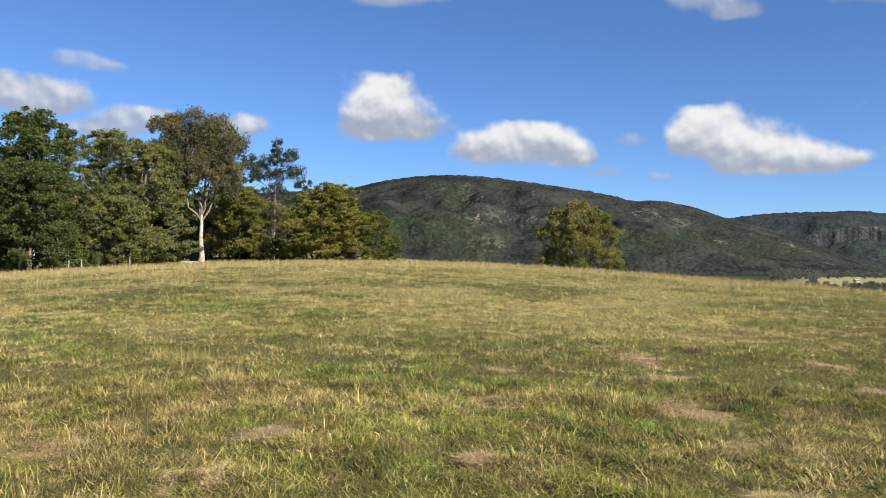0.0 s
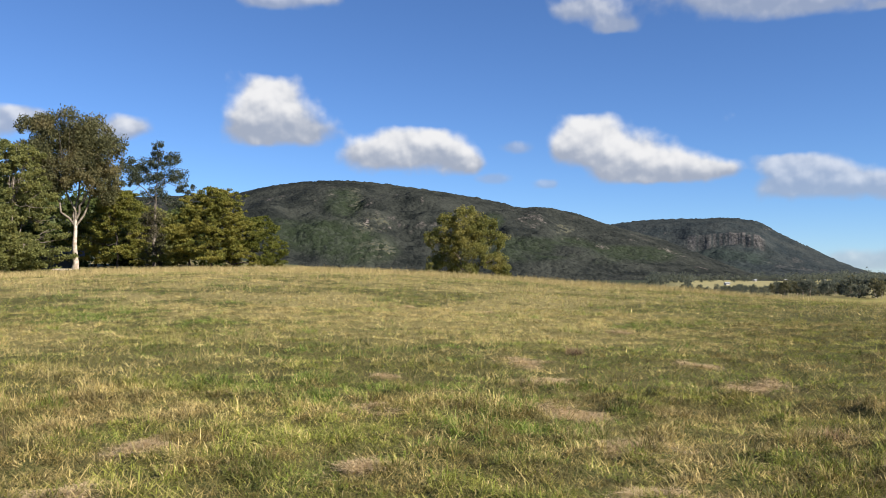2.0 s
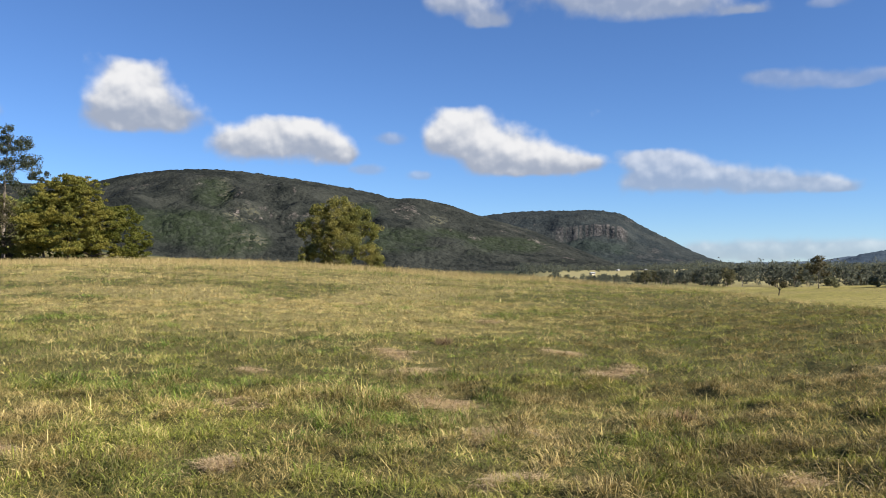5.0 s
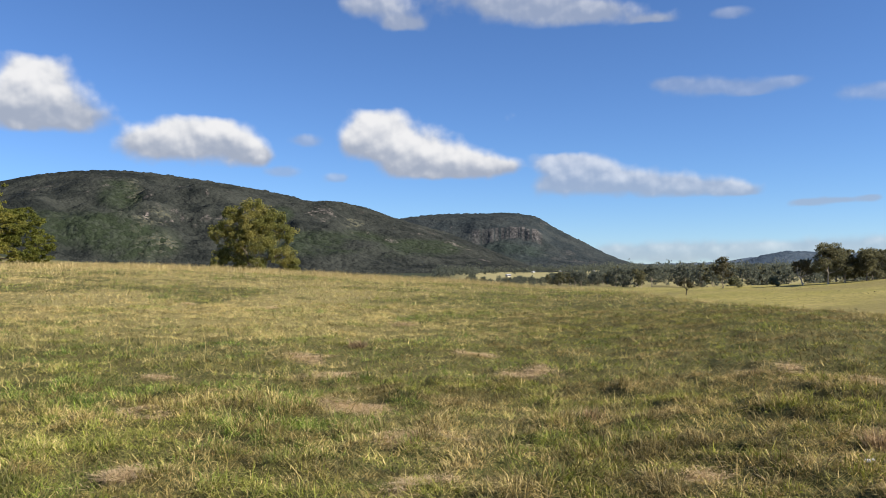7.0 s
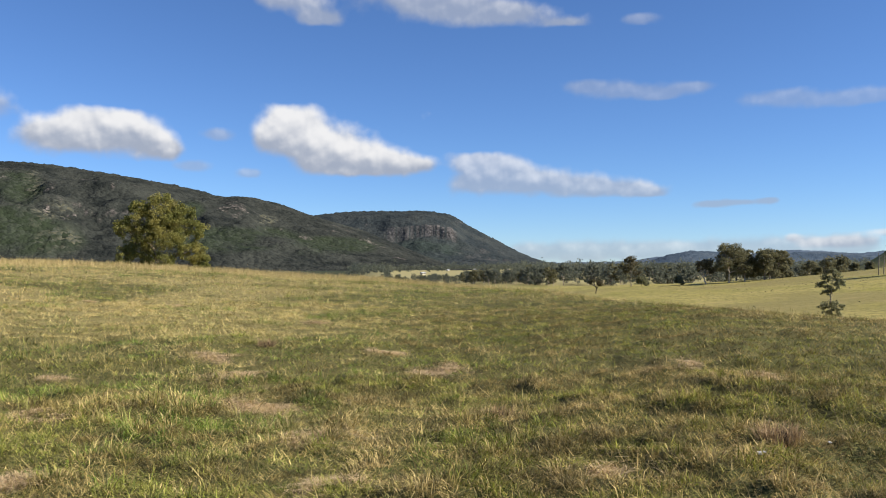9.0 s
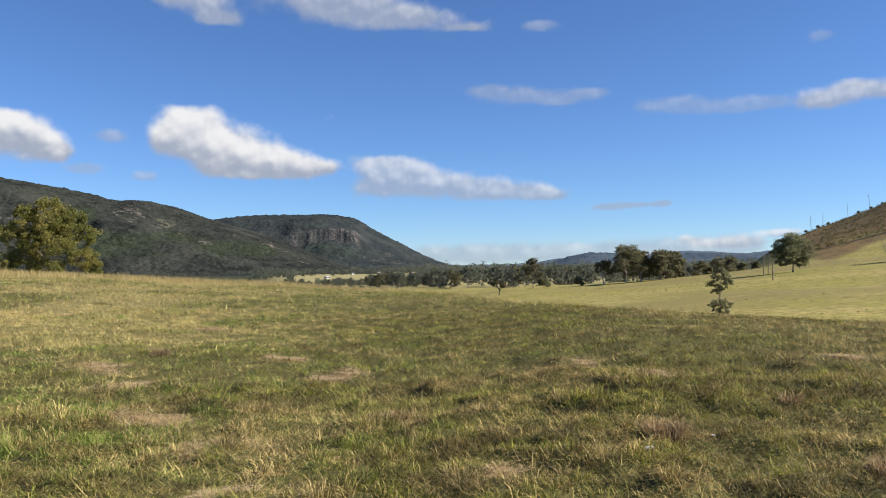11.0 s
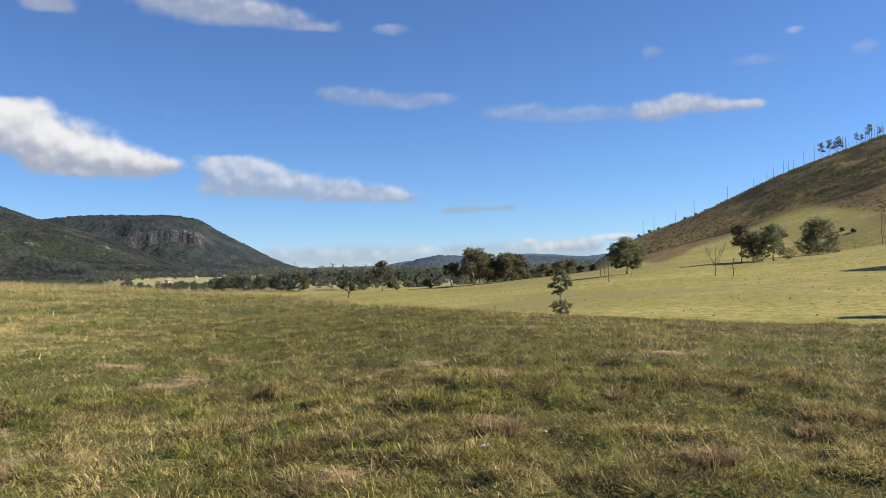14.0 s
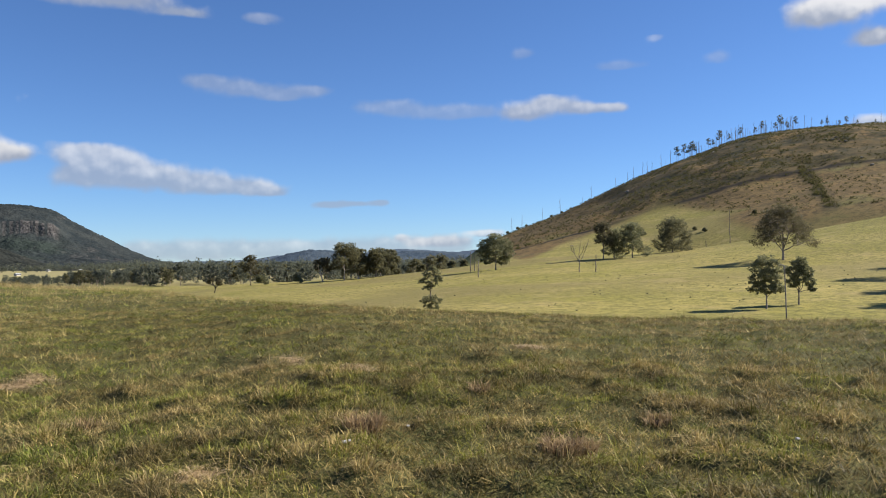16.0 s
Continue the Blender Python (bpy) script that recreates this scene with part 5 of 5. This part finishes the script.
for k, (a, d) in enumerate(((-24.2, 60), (-23.45, 60), (-20.6, 62))):
    pole("fence_post", spot(a, d), 0.75, 0.05, "pale weathered fence post under the trees", 540 + k, BARK_PALE, "post", "fence posts under the trees")

# ---- trees on the steep hill ----
g = np.random.default_rng(77)
HG = "trees on the hill's skyline"
models = [tree("hill_tree", spot(69.2 + 0.5 * k, 592 + 3 * k), 12.0, lobes_in(6, 90 + k, 0.34, 0.5, 1.0, 0.10), 0.12, 0.55, 260, 0.55, LEAF_WOODS, BARK_GREY, "thin dark gum tree on the hill's skyline", 600 + k, group=HG) for k in range(3)]
for a in (70.0, 70.3, 71.2, 71.5, 71.9, 72.5, 73.2, 74.1, 74.5, 75.3, 75.6, 76.0, 76.5, 78.0, 78.3, 79.0, 79.4, 80.0, 81.0, 82.0):
    d = g.uniform(585, 602)
    s = g.uniform(0.55, 1.05) * (0.6 if a > 77.5 else 1)
    ob = copy_thing(models[int(g.integers(3))], Matrix.Translation(spot(a, d)) @ Matrix.Rotation(g.uniform(0, 6.28), 4, "Z") @ Matrix.Scale(s, 4))
stick = pole("dead_trunk", spot(58.2, 590), 10.0, 0.13, "thin dead trunk on the hill's skyline", 620, BARK_GREY, "dead tree", "dead trunks on the hill")
for a in (70.15, 70.45, 71.0, 71.35, 71.9, 72.05, 72.35, 72.7, 73.1, 73.3, 73.65, 74.0, 74.6, 75.0, 75.45, 75.95, 76.15, 76.7, 77.4, 78.6, 69.3, 68.5, 67.3, 58.9, 60.3, 61.5, 63.0, 63.6, 65.2, 66.0, 66.4, 67.0, 67.6, 68.2, 68.8, 69.6, 70.6, 70.8, 71.7, 72.2, 72.9, 73.5, 73.8, 74.3, 74.8, 75.1, 75.8, 76.3, 77.0, 79.8, 81.3):
    copy_thing(stick, Matrix.Translation(spot(a, g.uniform(588, 600))) @ Matrix.Rotation(g.uniform(0, 6.28), 4, "Z") @ Matrix.Scale(g.uniform(0.4, 1.15), 4))
for middle, spread, count in ((70.4, 0.25, 7), (71.8, 0.35, 8), (73.0, 0.3, 8), (74.3, 0.35, 10), (75.6, 0.4, 13), (76.4, 0.2, 6), (78.4, 0.6, 5)):
    for a in middle + spread * g.normal(0, 1, count):
        copy_thing(stick, Matrix.Translation(spot(a, g.uniform(588, 600))) @ Matrix.Rotation(g.uniform(0, 6.28), 4, "Z") @ Matrix.Scale(g.uniform(0.45, 1.1), 4))


for k, (a, s) in enumerate(((57.9, 2.0), (58.6, 2.2), (59.2, 1.6), (60.9, 1.8), (62.2, 1.5), (61.6, 1.6), (64.3, 1.5), (63.2, 1.3), (65.5, 1.6), (66.7, 1.8))):
    tree("bush", spot(a, 597), s, lobes_in(4, 150 + k, 0.8, 0.35, 0.95, 0.28), 0.08, 0.35, 160, 0.5, LEAF_CLUMP, BARK_DARK, "small dark bush on the hill's skyline", 640 + k, "bush", "skyline bushes")
for k, (a, d, s) in enumerate(((66.85, 300, 2.6), (66.4, 310, 1.6), (69.6, 285, 1.4), (70.3, 290, 1.2), (70.9, 285, 1.3), (74.0, 300, 1.5), (80.6, 250, 1.3), (81.2, 252, 1.2))):
    tree("bush", spot(a, d), s, lobes_in(4, 170 + k, 1.0, 0.2, 0.95, 0.3), 0.08, 0.3, 260, 0.35, LEAF_CLUMP, BARK_DARK, "dark bush at the foot of the hill", 660 + k, "bush", "bushes below the hill")


def shrub_stuff(name, x, y, size, leaf, per, material, label, seed):
    g = np.random.default_rng(seed)
    z = land(x, y)
    n = len(x)
    s = size * g.uniform(0.5, 1.4, n)
    v, f = leaf_cloud(np.stack([x, y, z + 0.45 * s], 1), 0.42 * s, per, leaf, g, 0.6)
    tagged(new(name, mesh_from(name, v, f, material)), label, "scrub", kind="stuff")


def hill_scrub():
    g = np.random.default_rng(31)
    a, d = g.uniform(57, 88, 34000), g.uniform(270, 605, 34000)
    x, y = d * np.sin(np.radians(a)), d * np.cos(np.radians(a))
    line = np.interp(a, LINE_A, LINE_D)
    want = 0.035 + 0.05 * ease(a, 64, 68) + 0.32 * (fractal(x, y, 40, 13) > 0.5) * ease(d, line, line + 20) * (1 - 0.3 * ease(a, 73, 79)) * (0.25 + 0.75 * ease(a, 62, 68)) + 0.25 * (np.abs(d - line - 8) < 5) * (line < 585)
    gully = (np.abs(a - gully_line(d)) < 0.2 + 0.35 * wave(x, y, 20, 3)) & (d < 420)
    want = np.maximum(want, 0.95 * gully * (d > 272))
    want = np.maximum(want, 0.55 * (d > 575) * (a > 66))
    want = np.maximum(want, 0.9 * (((a - 78.5) / 1.5) ** 2 + ((d - 462) / 16) ** 2 < 0.4 + 0.9 * wave(x, y, 9, 8)))
    k = (g.uniform(0, 1, len(a)) < want) & (d > np.interp(a, (56, 62, 68, 71, 74, 90), (300, 345, 380, 335, 292, 280)))
    shrub_stuff("hill_scrub", x[k], y[k], 0.95, 0.42, 14, LEAF_SCRUB, "dark scrub and bracken over the dry brown hillside", 32)
    a, d = g.uniform(38, 84, 900), 320 * np.sqrt(g.uniform(0.05, 1, 900))
    x, y = d * np.sin(np.radians(a)), d * np.cos(np.radians(a))
    k = (fractal(x, y, 25, 19) > 0.42) & (a > 40 + (300 - d) * 0.02)
    shrub_stuff("paddock_tussocks", x[k], y[k], 0.13, 0.12, 10, LEAF_CLUMP, "small dark tussocks dotted over the green paddock", 33)


hill_scrub()

# ---- the wooded valley ----
VG = "trees on the valley floor"
kinds = [tree("valley_tree", spot(36 + 2 * k, 420), 11.0, lobes_in(8, 100 + k, w, low, 1.0, s), 0.2, 0.3, 430, 1.1, m, b, "dark gum tree on the valley floor", 700 + k, group=VG, twigs=0, clumps=14, sides=3, tight=0.22)
         for k, (w, s, m, low, b) in enumerate(((0.6, 0.17, LEAF_WOODS, 0.3, BARK_PALE), (0.8, 0.19, LEAF_WOODS, 0.1, BARK_GREY), (0.5, 0.15, LEAF_CLUMP, 0.35, BARK_PALE), (0.95, 0.20, LEAF_WOODS, 0.15, BARK_GREY)))]
g = np.random.default_rng(55)
for k in range(290):
    a = g.uniform(21, 57)
    near = float(curve(a, (20, 26, 31, 36, 42, 50, 57), (760, 600, 480, 400, 420, 400, 400)))
    d = near + (800 - near) * g.uniform(0, 1) ** 1.5
    if 24.5 < a < 33.0 and 720 < d < 1150 and g.uniform() < 0.9:
        continue
    if (a < 32.5 and d > 640) or a > 54.0:
        continue
    s = g.uniform(0.55, 1.1) * (0.4 if a < 32.5 else 1)
    copy_thing(kinds[int(g.integers(4))], Matrix.Translation(spot(a, d, 0.9)) @ Matrix.Rotation(g.uniform(0, 6.28), 4, "Z") @ Matrix.Scale(s, 4))

for k in range(150):
    a, d = g.uniform(23.5, 34.5), g.uniform(440, 570)
    copy_thing(kinds[int(g.integers(4))], Matrix.Translation(spot(a, d, 0.8)) @ Matrix.Rotation(g.uniform(0, 6.28), 4, "Z") @ Matrix.Scale(g.uniform(0.3, 0.5) * (1.0 + 0.6 * (a > 28.5)), 4))


def valley_woods():
    """The far belt of woodland, past the trees that can be told apart."""
    g = np.random.default_rng(91)
    n = 2600
    a, d = g.uniform(18, 55, n), g.uniform(800, 1900, n)
    x, y = d * np.sin(np.radians(a)), d * np.cos(np.radians(a))
    open_field = (a > 24) & (a < 33.0) & (d < 1330) & (fractal(x, y, 90, 7) < 0.62)
    k = ~open_field & (fractal(x, y, 160, 8) > 0.36) & (a > 21.5)
    x, y, d = x[k], y[k], d[k]
    s = g.uniform(5, 11, len(x)) + 2.0 * ease(a[k], 31, 34)
    c = np.stack([x, y, land(x, y) + 0.52 * s], 1)
    c = np.concatenate([c + g.normal(0, 0.25, (len(x), 3)) * s[:, None] for q in range(3)])
    v, f = leaf_cloud(c, 0.17 * np.tile(s, 3), 18, 1.8, g, 1.0)
    tagged(new("valley_woods", mesh_from("valley_woods", v, f, LEAF_WOODS)), "dark distant woodland across the valley floor", "woodland", kind="stuff")


valley_woods()

# ---- farm buildings ----
WALL = plain_material("painted_weatherboard", (0.40, 0.36, 0.30), (0.52, 0.48, 0.40))
ROOF = plain_material("pale_metal_roof", (0.34, 0.34, 0.35), (0.46, 0.46, 0.46), 2.0, 0.45)
ROOF_RED = plain_material("rusty_metal_roof", (0.30, 0.17, 0.12), (0.42, 0.26, 0.2), 2.0, 0.6)
# blue-grey steel, its colour darkened to paint in the trees' deep shade
SHED = plain_material("shaded_blue_grey_steel", (0.030, 0.038, 0.055), (0.050, 0.060, 0.080), 2.0, 0.5)
GLASS = plain_material("dark_window", (0.03, 0.035, 0.045), (0.05, 0.055, 0.065), 1.0, 0.1)


def box(x0, x1, y0, y1, z0, z1):
    v = [(x, y, z) for z in (z0, z1) for y in (y0, y1) for x in (x0, x1)]
    return [Vector(p) for p in v], [(0, 2, 3, 1), (4, 5, 7, 6), (0, 1, 5, 4), (1, 3, 7, 5), (3, 2, 6, 7), (2, 0, 4, 6)]


def house(at, w, d, h, turn, roof, label, wall=WALL, category="house"):
    ob = thing("farmhouse" if category == "house" else "shed", at, label, category, turn=turn)
    part("wall", mesh_from("wall", *joined([box(-w / 2, w / 2, -d / 2, d / 2, -0.5, h)]), wall), ob)
    e, t, p = 0.5, 0.15, h + d * 0.18
    v, f = [], []
    for s in (-1, 1):
        n = len(v)
        y0, y1 = s * (d / 2 + e), 0.0
        v += [Vector(q) for q in ((-w / 2 - e, y0, h - 0.15), (w / 2 + e, y0, h - 0.15), (w / 2 + e, y1, p), (-w / 2 - e, y1, p),
                                  (-w / 2 - e, y0, h - 0.15 + t), (w / 2 + e, y0, h - 0.15 + t), (w / 2 + e, y1, p + t), (-w / 2 - e, y1, p + t))]
        f += [tuple(n + i for i in q) for q in ((0, 1, 2, 3), (7, 6, 5, 4), (0, 4, 5, 1), (1, 5, 6, 2), (3, 2, 6, 7), (0, 3, 7, 4))]
    part("roof", mesh_from("roof", *joined([(v, f)]), roof), ob)
    for s in (-1, 1):
        v = [Vector((s * w / 2, -d / 2, h)), Vector((s * w / 2, d / 2, h)), Vector((s * w / 2, 0, p)), Vector((s * w / 2 - s * 0.1, 0, p))]
        part("gable", mesh_from("gable", *joined([(v, [(0, 1, 2, 3)])]), wall), ob)
    for k in range(3):
        x = -w / 3 + k * w / 3
        part("window", mesh_from("window", *joined([box(x - 0.6, x + 0.6, -d / 2 - 0.06, -d / 2 + 0.02, 0.9, 2.0)]), GLASS), ob)
    return ob


for a, d, w, turn, roof in ((26.4, 860, 7, 10, ROOF), (28.1, 1250, 7, 20, ROOF), (29.9, 1310, 7, 35, ROOF), (31.4, 1280, 8, 15, ROOF), (32.2, 1330, 6, 50, ROOF),
                            (35.0, 1010, 10, 30, ROOF), (37.6, 920, 8, 5, ROOF), (34.7, 1290, 9, 5, ROOF_RED), (40.5, 930, 8, 20, ROOF_RED)):
    house(spot(a, d), 0.62 * w, 4.0, 1.7, turn, roof, "small pale farmhouse with a metal roof in the valley" if roof is ROOF else "small farmhouse with a rusty roof in the valley")
house(spot(-17.0, 84), 3.0, 3.0, 1.1, 15, SHED, "blue-grey steel shed half hidden behind trees", SHED, "shed")


def fallen_log(at, length, r, turn):
    g = np.random.default_rng(8)
    ob = thing("fallen_log", at, "pale fallen log lying at the foot of a gum", "log", turn=turn)
    pts = [Vector((length * (i / 6 - 0.5), 0.04 * math.sin(2 * i), r * 1.6)) for i in range(7)]
    v, f = joined([tube(pts, [r * q for q in (0.7, 1, 1, 0.95, 0.9, 0.8, 0.5)], 8)])
    part("trunk", mesh_from("trunk", v, f, BARK_PALE, smooth=True), ob)


fallen_log(spot(-16.9, 66), 1.3, 0.08, 12)


def boulder(at, size, seed, stone, label):
    bm = bmesh.new()
    bmesh.ops.create_icosphere(bm, subdivisions=2, radius=size)
    for v in bm.verts:
        v.co *= 1 + 0.55 * noise.noise(v.co * (1.6 / size) + Vector((seed, 0, 0)))
        v.co.z *= 0.6
    me = bpy.data.meshes.new("boulder")
    bm.to_mesh(me)
    bm.free()
    me.materials.append(stone)
    ob = new("boulder", me)
    ob.location = at + Vector((0, 0, size * 0.3))
    tagged(ob, label, "boulder", "hillside boulders")


STONE = plain_material("pale_stone", (0.22, 0.185, 0.14), (0.40, 0.345, 0.27), 1.2, 0.9)
ROCK = plain_material("dark_stone", (0.075, 0.068, 0.058), (0.19, 0.17, 0.145), 1.2, 0.9)
for k, (a, d, s) in enumerate(((80.8, 384, 1.2), (66.0, 470, 1.4), (71.5, 520, 1.2), (75.0, 480, 0.9), (79.2, 470, 1.0), (62.3, 300, 0.5), (78.2, 455, 1.2), (78.6, 452, 1.5), (79.0, 449, 1.0), (79.35, 446, 1.3), (77.8, 464, 0.9), (78.8, 458, 1.1), (80.2, 400, 1.0))):
    dark = 77 < a < 80 and d > 440
    boulder(spot(a, d), 0.65 * s, k, ROCK if dark else STONE, "dark rock of a rugged outcrop below the hilltop" if dark else "pale grey boulder lying on the hillside")

BLEACHED = plain_material("bleached_stone", (0.36, 0.34, 0.31), (0.56, 0.54, 0.50), 14.0, 0.8)


def pebble(at, size, seed):
    """A small pale stone bedded in the turf."""
    bm = bmesh.new()
    bmesh.ops.create_icosphere(bm, subdivisions=2, radius=size)
    for v in bm.verts:
        v.co *= 1 + 0.5 * noise.noise(v.co * (1.5 / size) + Vector((seed, 3.0, 0)))
        v.co.z *= 0.55
    me = bpy.data.meshes.new("stone")
    bm.to_mesh(me)
    bm.free()
    me.materials.append(BLEACHED)
    ob = new("stone", me)
    ob.location = at + Vector((0, 0, 0.035))
    tagged(ob, "small bleached white stone lying in the pasture grass", "stone", "stones in the grass")


for k, (a, d, size) in enumerate(((49.58, 5.59, 0.020), (49.85, 5.62, 0.013), (53.48, 6.15, 0.013), (77.8, 6.06, 0.016))):
    pebble(spot(a, d), size, k)

# ---- clouds ----
def cloud(blobs, bright=1.0, veil=1.0, label="small white cumulus cloud with a grey base"):
    """A far glowing sheet of cloud; blobs: bearing, elevation and half sizes in degrees."""
    R = 4750.0 + 7.0 * len([o for o in bpy.data.objects if o.name.startswith("cloud")])
    a0, a1 = min(b[0] - 1.7 * b[2] for b in blobs), max(b[0] + 1.7 * b[2] for b in blobs)
    e0, e1 = min(b[1] - 1.7 * b[3] for b in blobs), max(b[1] + 1.7 * b[3] for b in blobs)
    na, ne = max(12, int((a1 - a0) / 0.16)), max(10, int((e1 - e0) / 0.12))
    A, E = np.meshgrid(np.linspace(a0, a1, na), np.linspace(e0, e1, ne), indexing="ij")
    A, E = A.ravel(), E.ravel()
    dens, share, level, tall = np.zeros_like(A), np.full_like(A, 1e-6), np.zeros_like(A), np.full_like(A, 1e-6)
    for a, e, ra, re in blobs:
        r2 = ((A - a) / (1.06 * ra)) ** 2 + ((E - e) / (1.15 * re)) ** 2
        w = np.exp(-((A - a) / (1.3 * ra)) ** 2)
        share, level, tall = share + w, level + w * e, tall + w * re
        dens = 1 - (1 - dens) * (1 - 0.92 * np.exp(-0.9 * r2))
    edge = np.minimum(np.minimum(A - a0, a1 - A) / (0.12 * (a1 - a0)), np.minimum(E - e0, e1 - E) / (0.12 * (e1 - e0)))
    # painted light: each lobe brightens to its top and greys to its base
    shine = bright * np.clip(0.62 + 0.50 * (E - level / share) / (tall / share), 0.18, 1.2)
    ar, er = np.radians(A), np.radians(E)
    v = np.stack([R * np.sin(ar) * np.cos(er), R * np.cos(ar) * np.cos(er), R * np.sin(er) + EYE], 1)
    i = np.arange(na * ne).reshape(na, ne)
    f = np.stack([i[:-1, :-1], i[1:, :-1], i[1:, 1:], i[:-1, 1:]], -1).reshape(-1, 4)
    me = mesh_from("cloud", v, f, CLOUD, {"vapour": dens * ease(edge, 0, 1), "veil": veil * ease(edge, 0, 0.6), "bright": shine}, smooth=True)
    uv = me.uv_layers.new(name="UVMap")
    flat = f.ravel()
    uv.data.foreach_set("uv", np.stack([A[flat], E[flat]], 1).astype(np.float32).ravel())
    tagged(new("cloud", me), label, "cloud", "clouds", "structure")


cloud([(-4.3, 12.00, 1.60, 1.00), (-4.5, 10.60, 2.20, 1.27), (-2.2, 9.45, 2.30, 0.80), (-5.4, 9.30, 1.60, 0.75), (-3.4, 10.9, 1.4, 0.9)], 0.9, 1.0)
cloud([(4.6, 8.96, 1.74, 0.80), (2.5, 8.02, 1.94, 0.83), (6.8, 9.10, 1.27, 0.67), (8.3, 7.87, 1.74, 0.93), (9.6, 7.47, 0.93, 0.47), (5.3, 8.15, 2.2, 0.75)], 1.0, 1.0)
cloud([(17.2, 9.59, 1.50, 0.93), (16.1, 8.54, 1.27, 0.87), (18.9, 8.61, 1.74, 1.20), (21.0, 7.73, 1.87, 1.07), (23.3, 6.99, 1.87, 0.87), (25.6, 6.74, 1.67, 0.47), (20.0, 6.83, 1.67, 0.67), (17.6, 8.25, 1.5, 0.8), (22.0, 6.7, 2.2, 0.55)], 1.0, 1.0)
cloud([(29.8, 6.88, 1.84, 0.60), (31.9, 6.37, 1.87, 0.73), (30.3, 5.53, 2.00, 0.67), (33.7, 5.63, 2.00, 0.73), (36.7, 5.24, 2.34, 0.67), (39.9, 4.98, 2.07, 0.50), (42.1, 4.68, 1.13, 0.33)], 0.68, 0.72)
cloud([(17.2, 17.50, 2.40, 0.67), (19.4, 16.30, 1.40, 0.47), (26.6, 17.72, 2.67, 1.00), (29.3, 17.08, 2.34, 0.87), (32.4, 16.68, 2.67, 0.60), (36.5, 15.98, 1.60, 0.33), (24.7, 18.83, 5.01, 0.83)], 0.75, 0.75, "broad pale cloud high over the valley")
cloud([(41.1, 15.98, 1.13, 0.30)], 0.6, 0.35, "small pale wisp of cloud")
cloud([(37.7, 11.80, 1.60, 0.43), (40.4, 11.43, 2.00, 0.43), (42.6, 11.08, 1.40, 0.33), (44.7, 11.46, 1.20, 0.30)], 0.40, 0.42, "thin grey streak of cloud")
cloud([(49.7, 10.44, 2.20, 0.45), (53.0, 10.08, 2.20, 0.42), (55.7, 10.09, 1.50, 0.36)], 0.5, 0.36, "long faint streak of cloud")
cloud([(59.1, 9.96, 1.53, 0.53), (61.1, 10.56, 1.53, 0.47), (63.0, 10.15, 1.40, 0.33), (64.9, 10.11, 1.20, 0.23)], 0.7, 0.8, "long thin streak of white cloud")
cloud([(77.9, 14.92, 1.74, 0.73), (79.9, 15.50, 2.34, 0.80), (81.0, 13.19, 1.33, 0.53)], 1.0, 0.95)
cloud([(45.5, 3.82, 0.93, 0.20), (47.6, 3.89, 1.27, 0.17), (49.2, 3.96, 0.67, 0.17)], -0.5, 0.6, "small grey wisp of cloud")
cloud([(-27.2, 10.51, 2.00, 0.87), (-24.9, 10.57, 1.50, 0.67), (-26.0, 9.79, 2.50, 0.53)], 0.65, 0.9)
cloud([(-20.5, 9.23, 2.07, 0.73), (-22.7, 8.62, 1.87, 0.53), (-19.2, 9.57, 1.13, 0.47)], 0.65, 0.85)
cloud([(-13.2, 9.34, 1.27, 0.57), (-14.3, 8.89, 0.93, 0.40)], 0.75, 0.9)
cloud([(-23.8, 12.73, 1.47, 0.47), (-22.0, 12.46, 1.13, 0.27)], 0.7, 0.5, "faint thin wisp of cloud")
cloud([(-4.2, 17.78, 2.00, 0.40), (-1.1, 18.13, 1.67, 0.33)], 0.8, 0.7, "thin white cloud high overhead")
cloud([(12.6, 8.54, 0.93, 0.37)], 0.5, 0.5, "faint small puff of cloud")
cloud([(11.0, 6.43, 1.13, 0.33), (14.7, 6.06, 0.73, 0.27)], 0.4, 0.45, "faint small puff of cloud")
cloud([(33.9, 0.75, 2.34, 0.53), (37.4, 0.77, 2.67, 0.57), (41.4, 0.79, 2.67, 0.53), (45.6, 0.85, 2.67, 0.53), (49.8, 0.90, 2.67, 0.60), (53.7, 1.10, 2.34, 0.60)], 0.5, 0.55, "pale bank of cloud low along the horizon")
cloud([(50.5, 1.60, 0.53, 0.20), (53.2, 1.27, 2.20, 0.33), (56.3, 1.84, 1.33, 0.23)], 1.1, 0.7, "small bright cloud low over the horizon")
cloud([(58.9, 13.86, 0.93, 0.30), (65.5, 12.78, 1.47, 0.27), (67.9, 14.46, 0.47, 0.23), (72.0, 12.95, 0.93, 0.37)], 0.6, 0.26, "faint thin wisps of cloud")
cloud([(80.9, 8.15, 1.20, 0.40)], 0.9, 0.8, "small white cloud behind the hill")
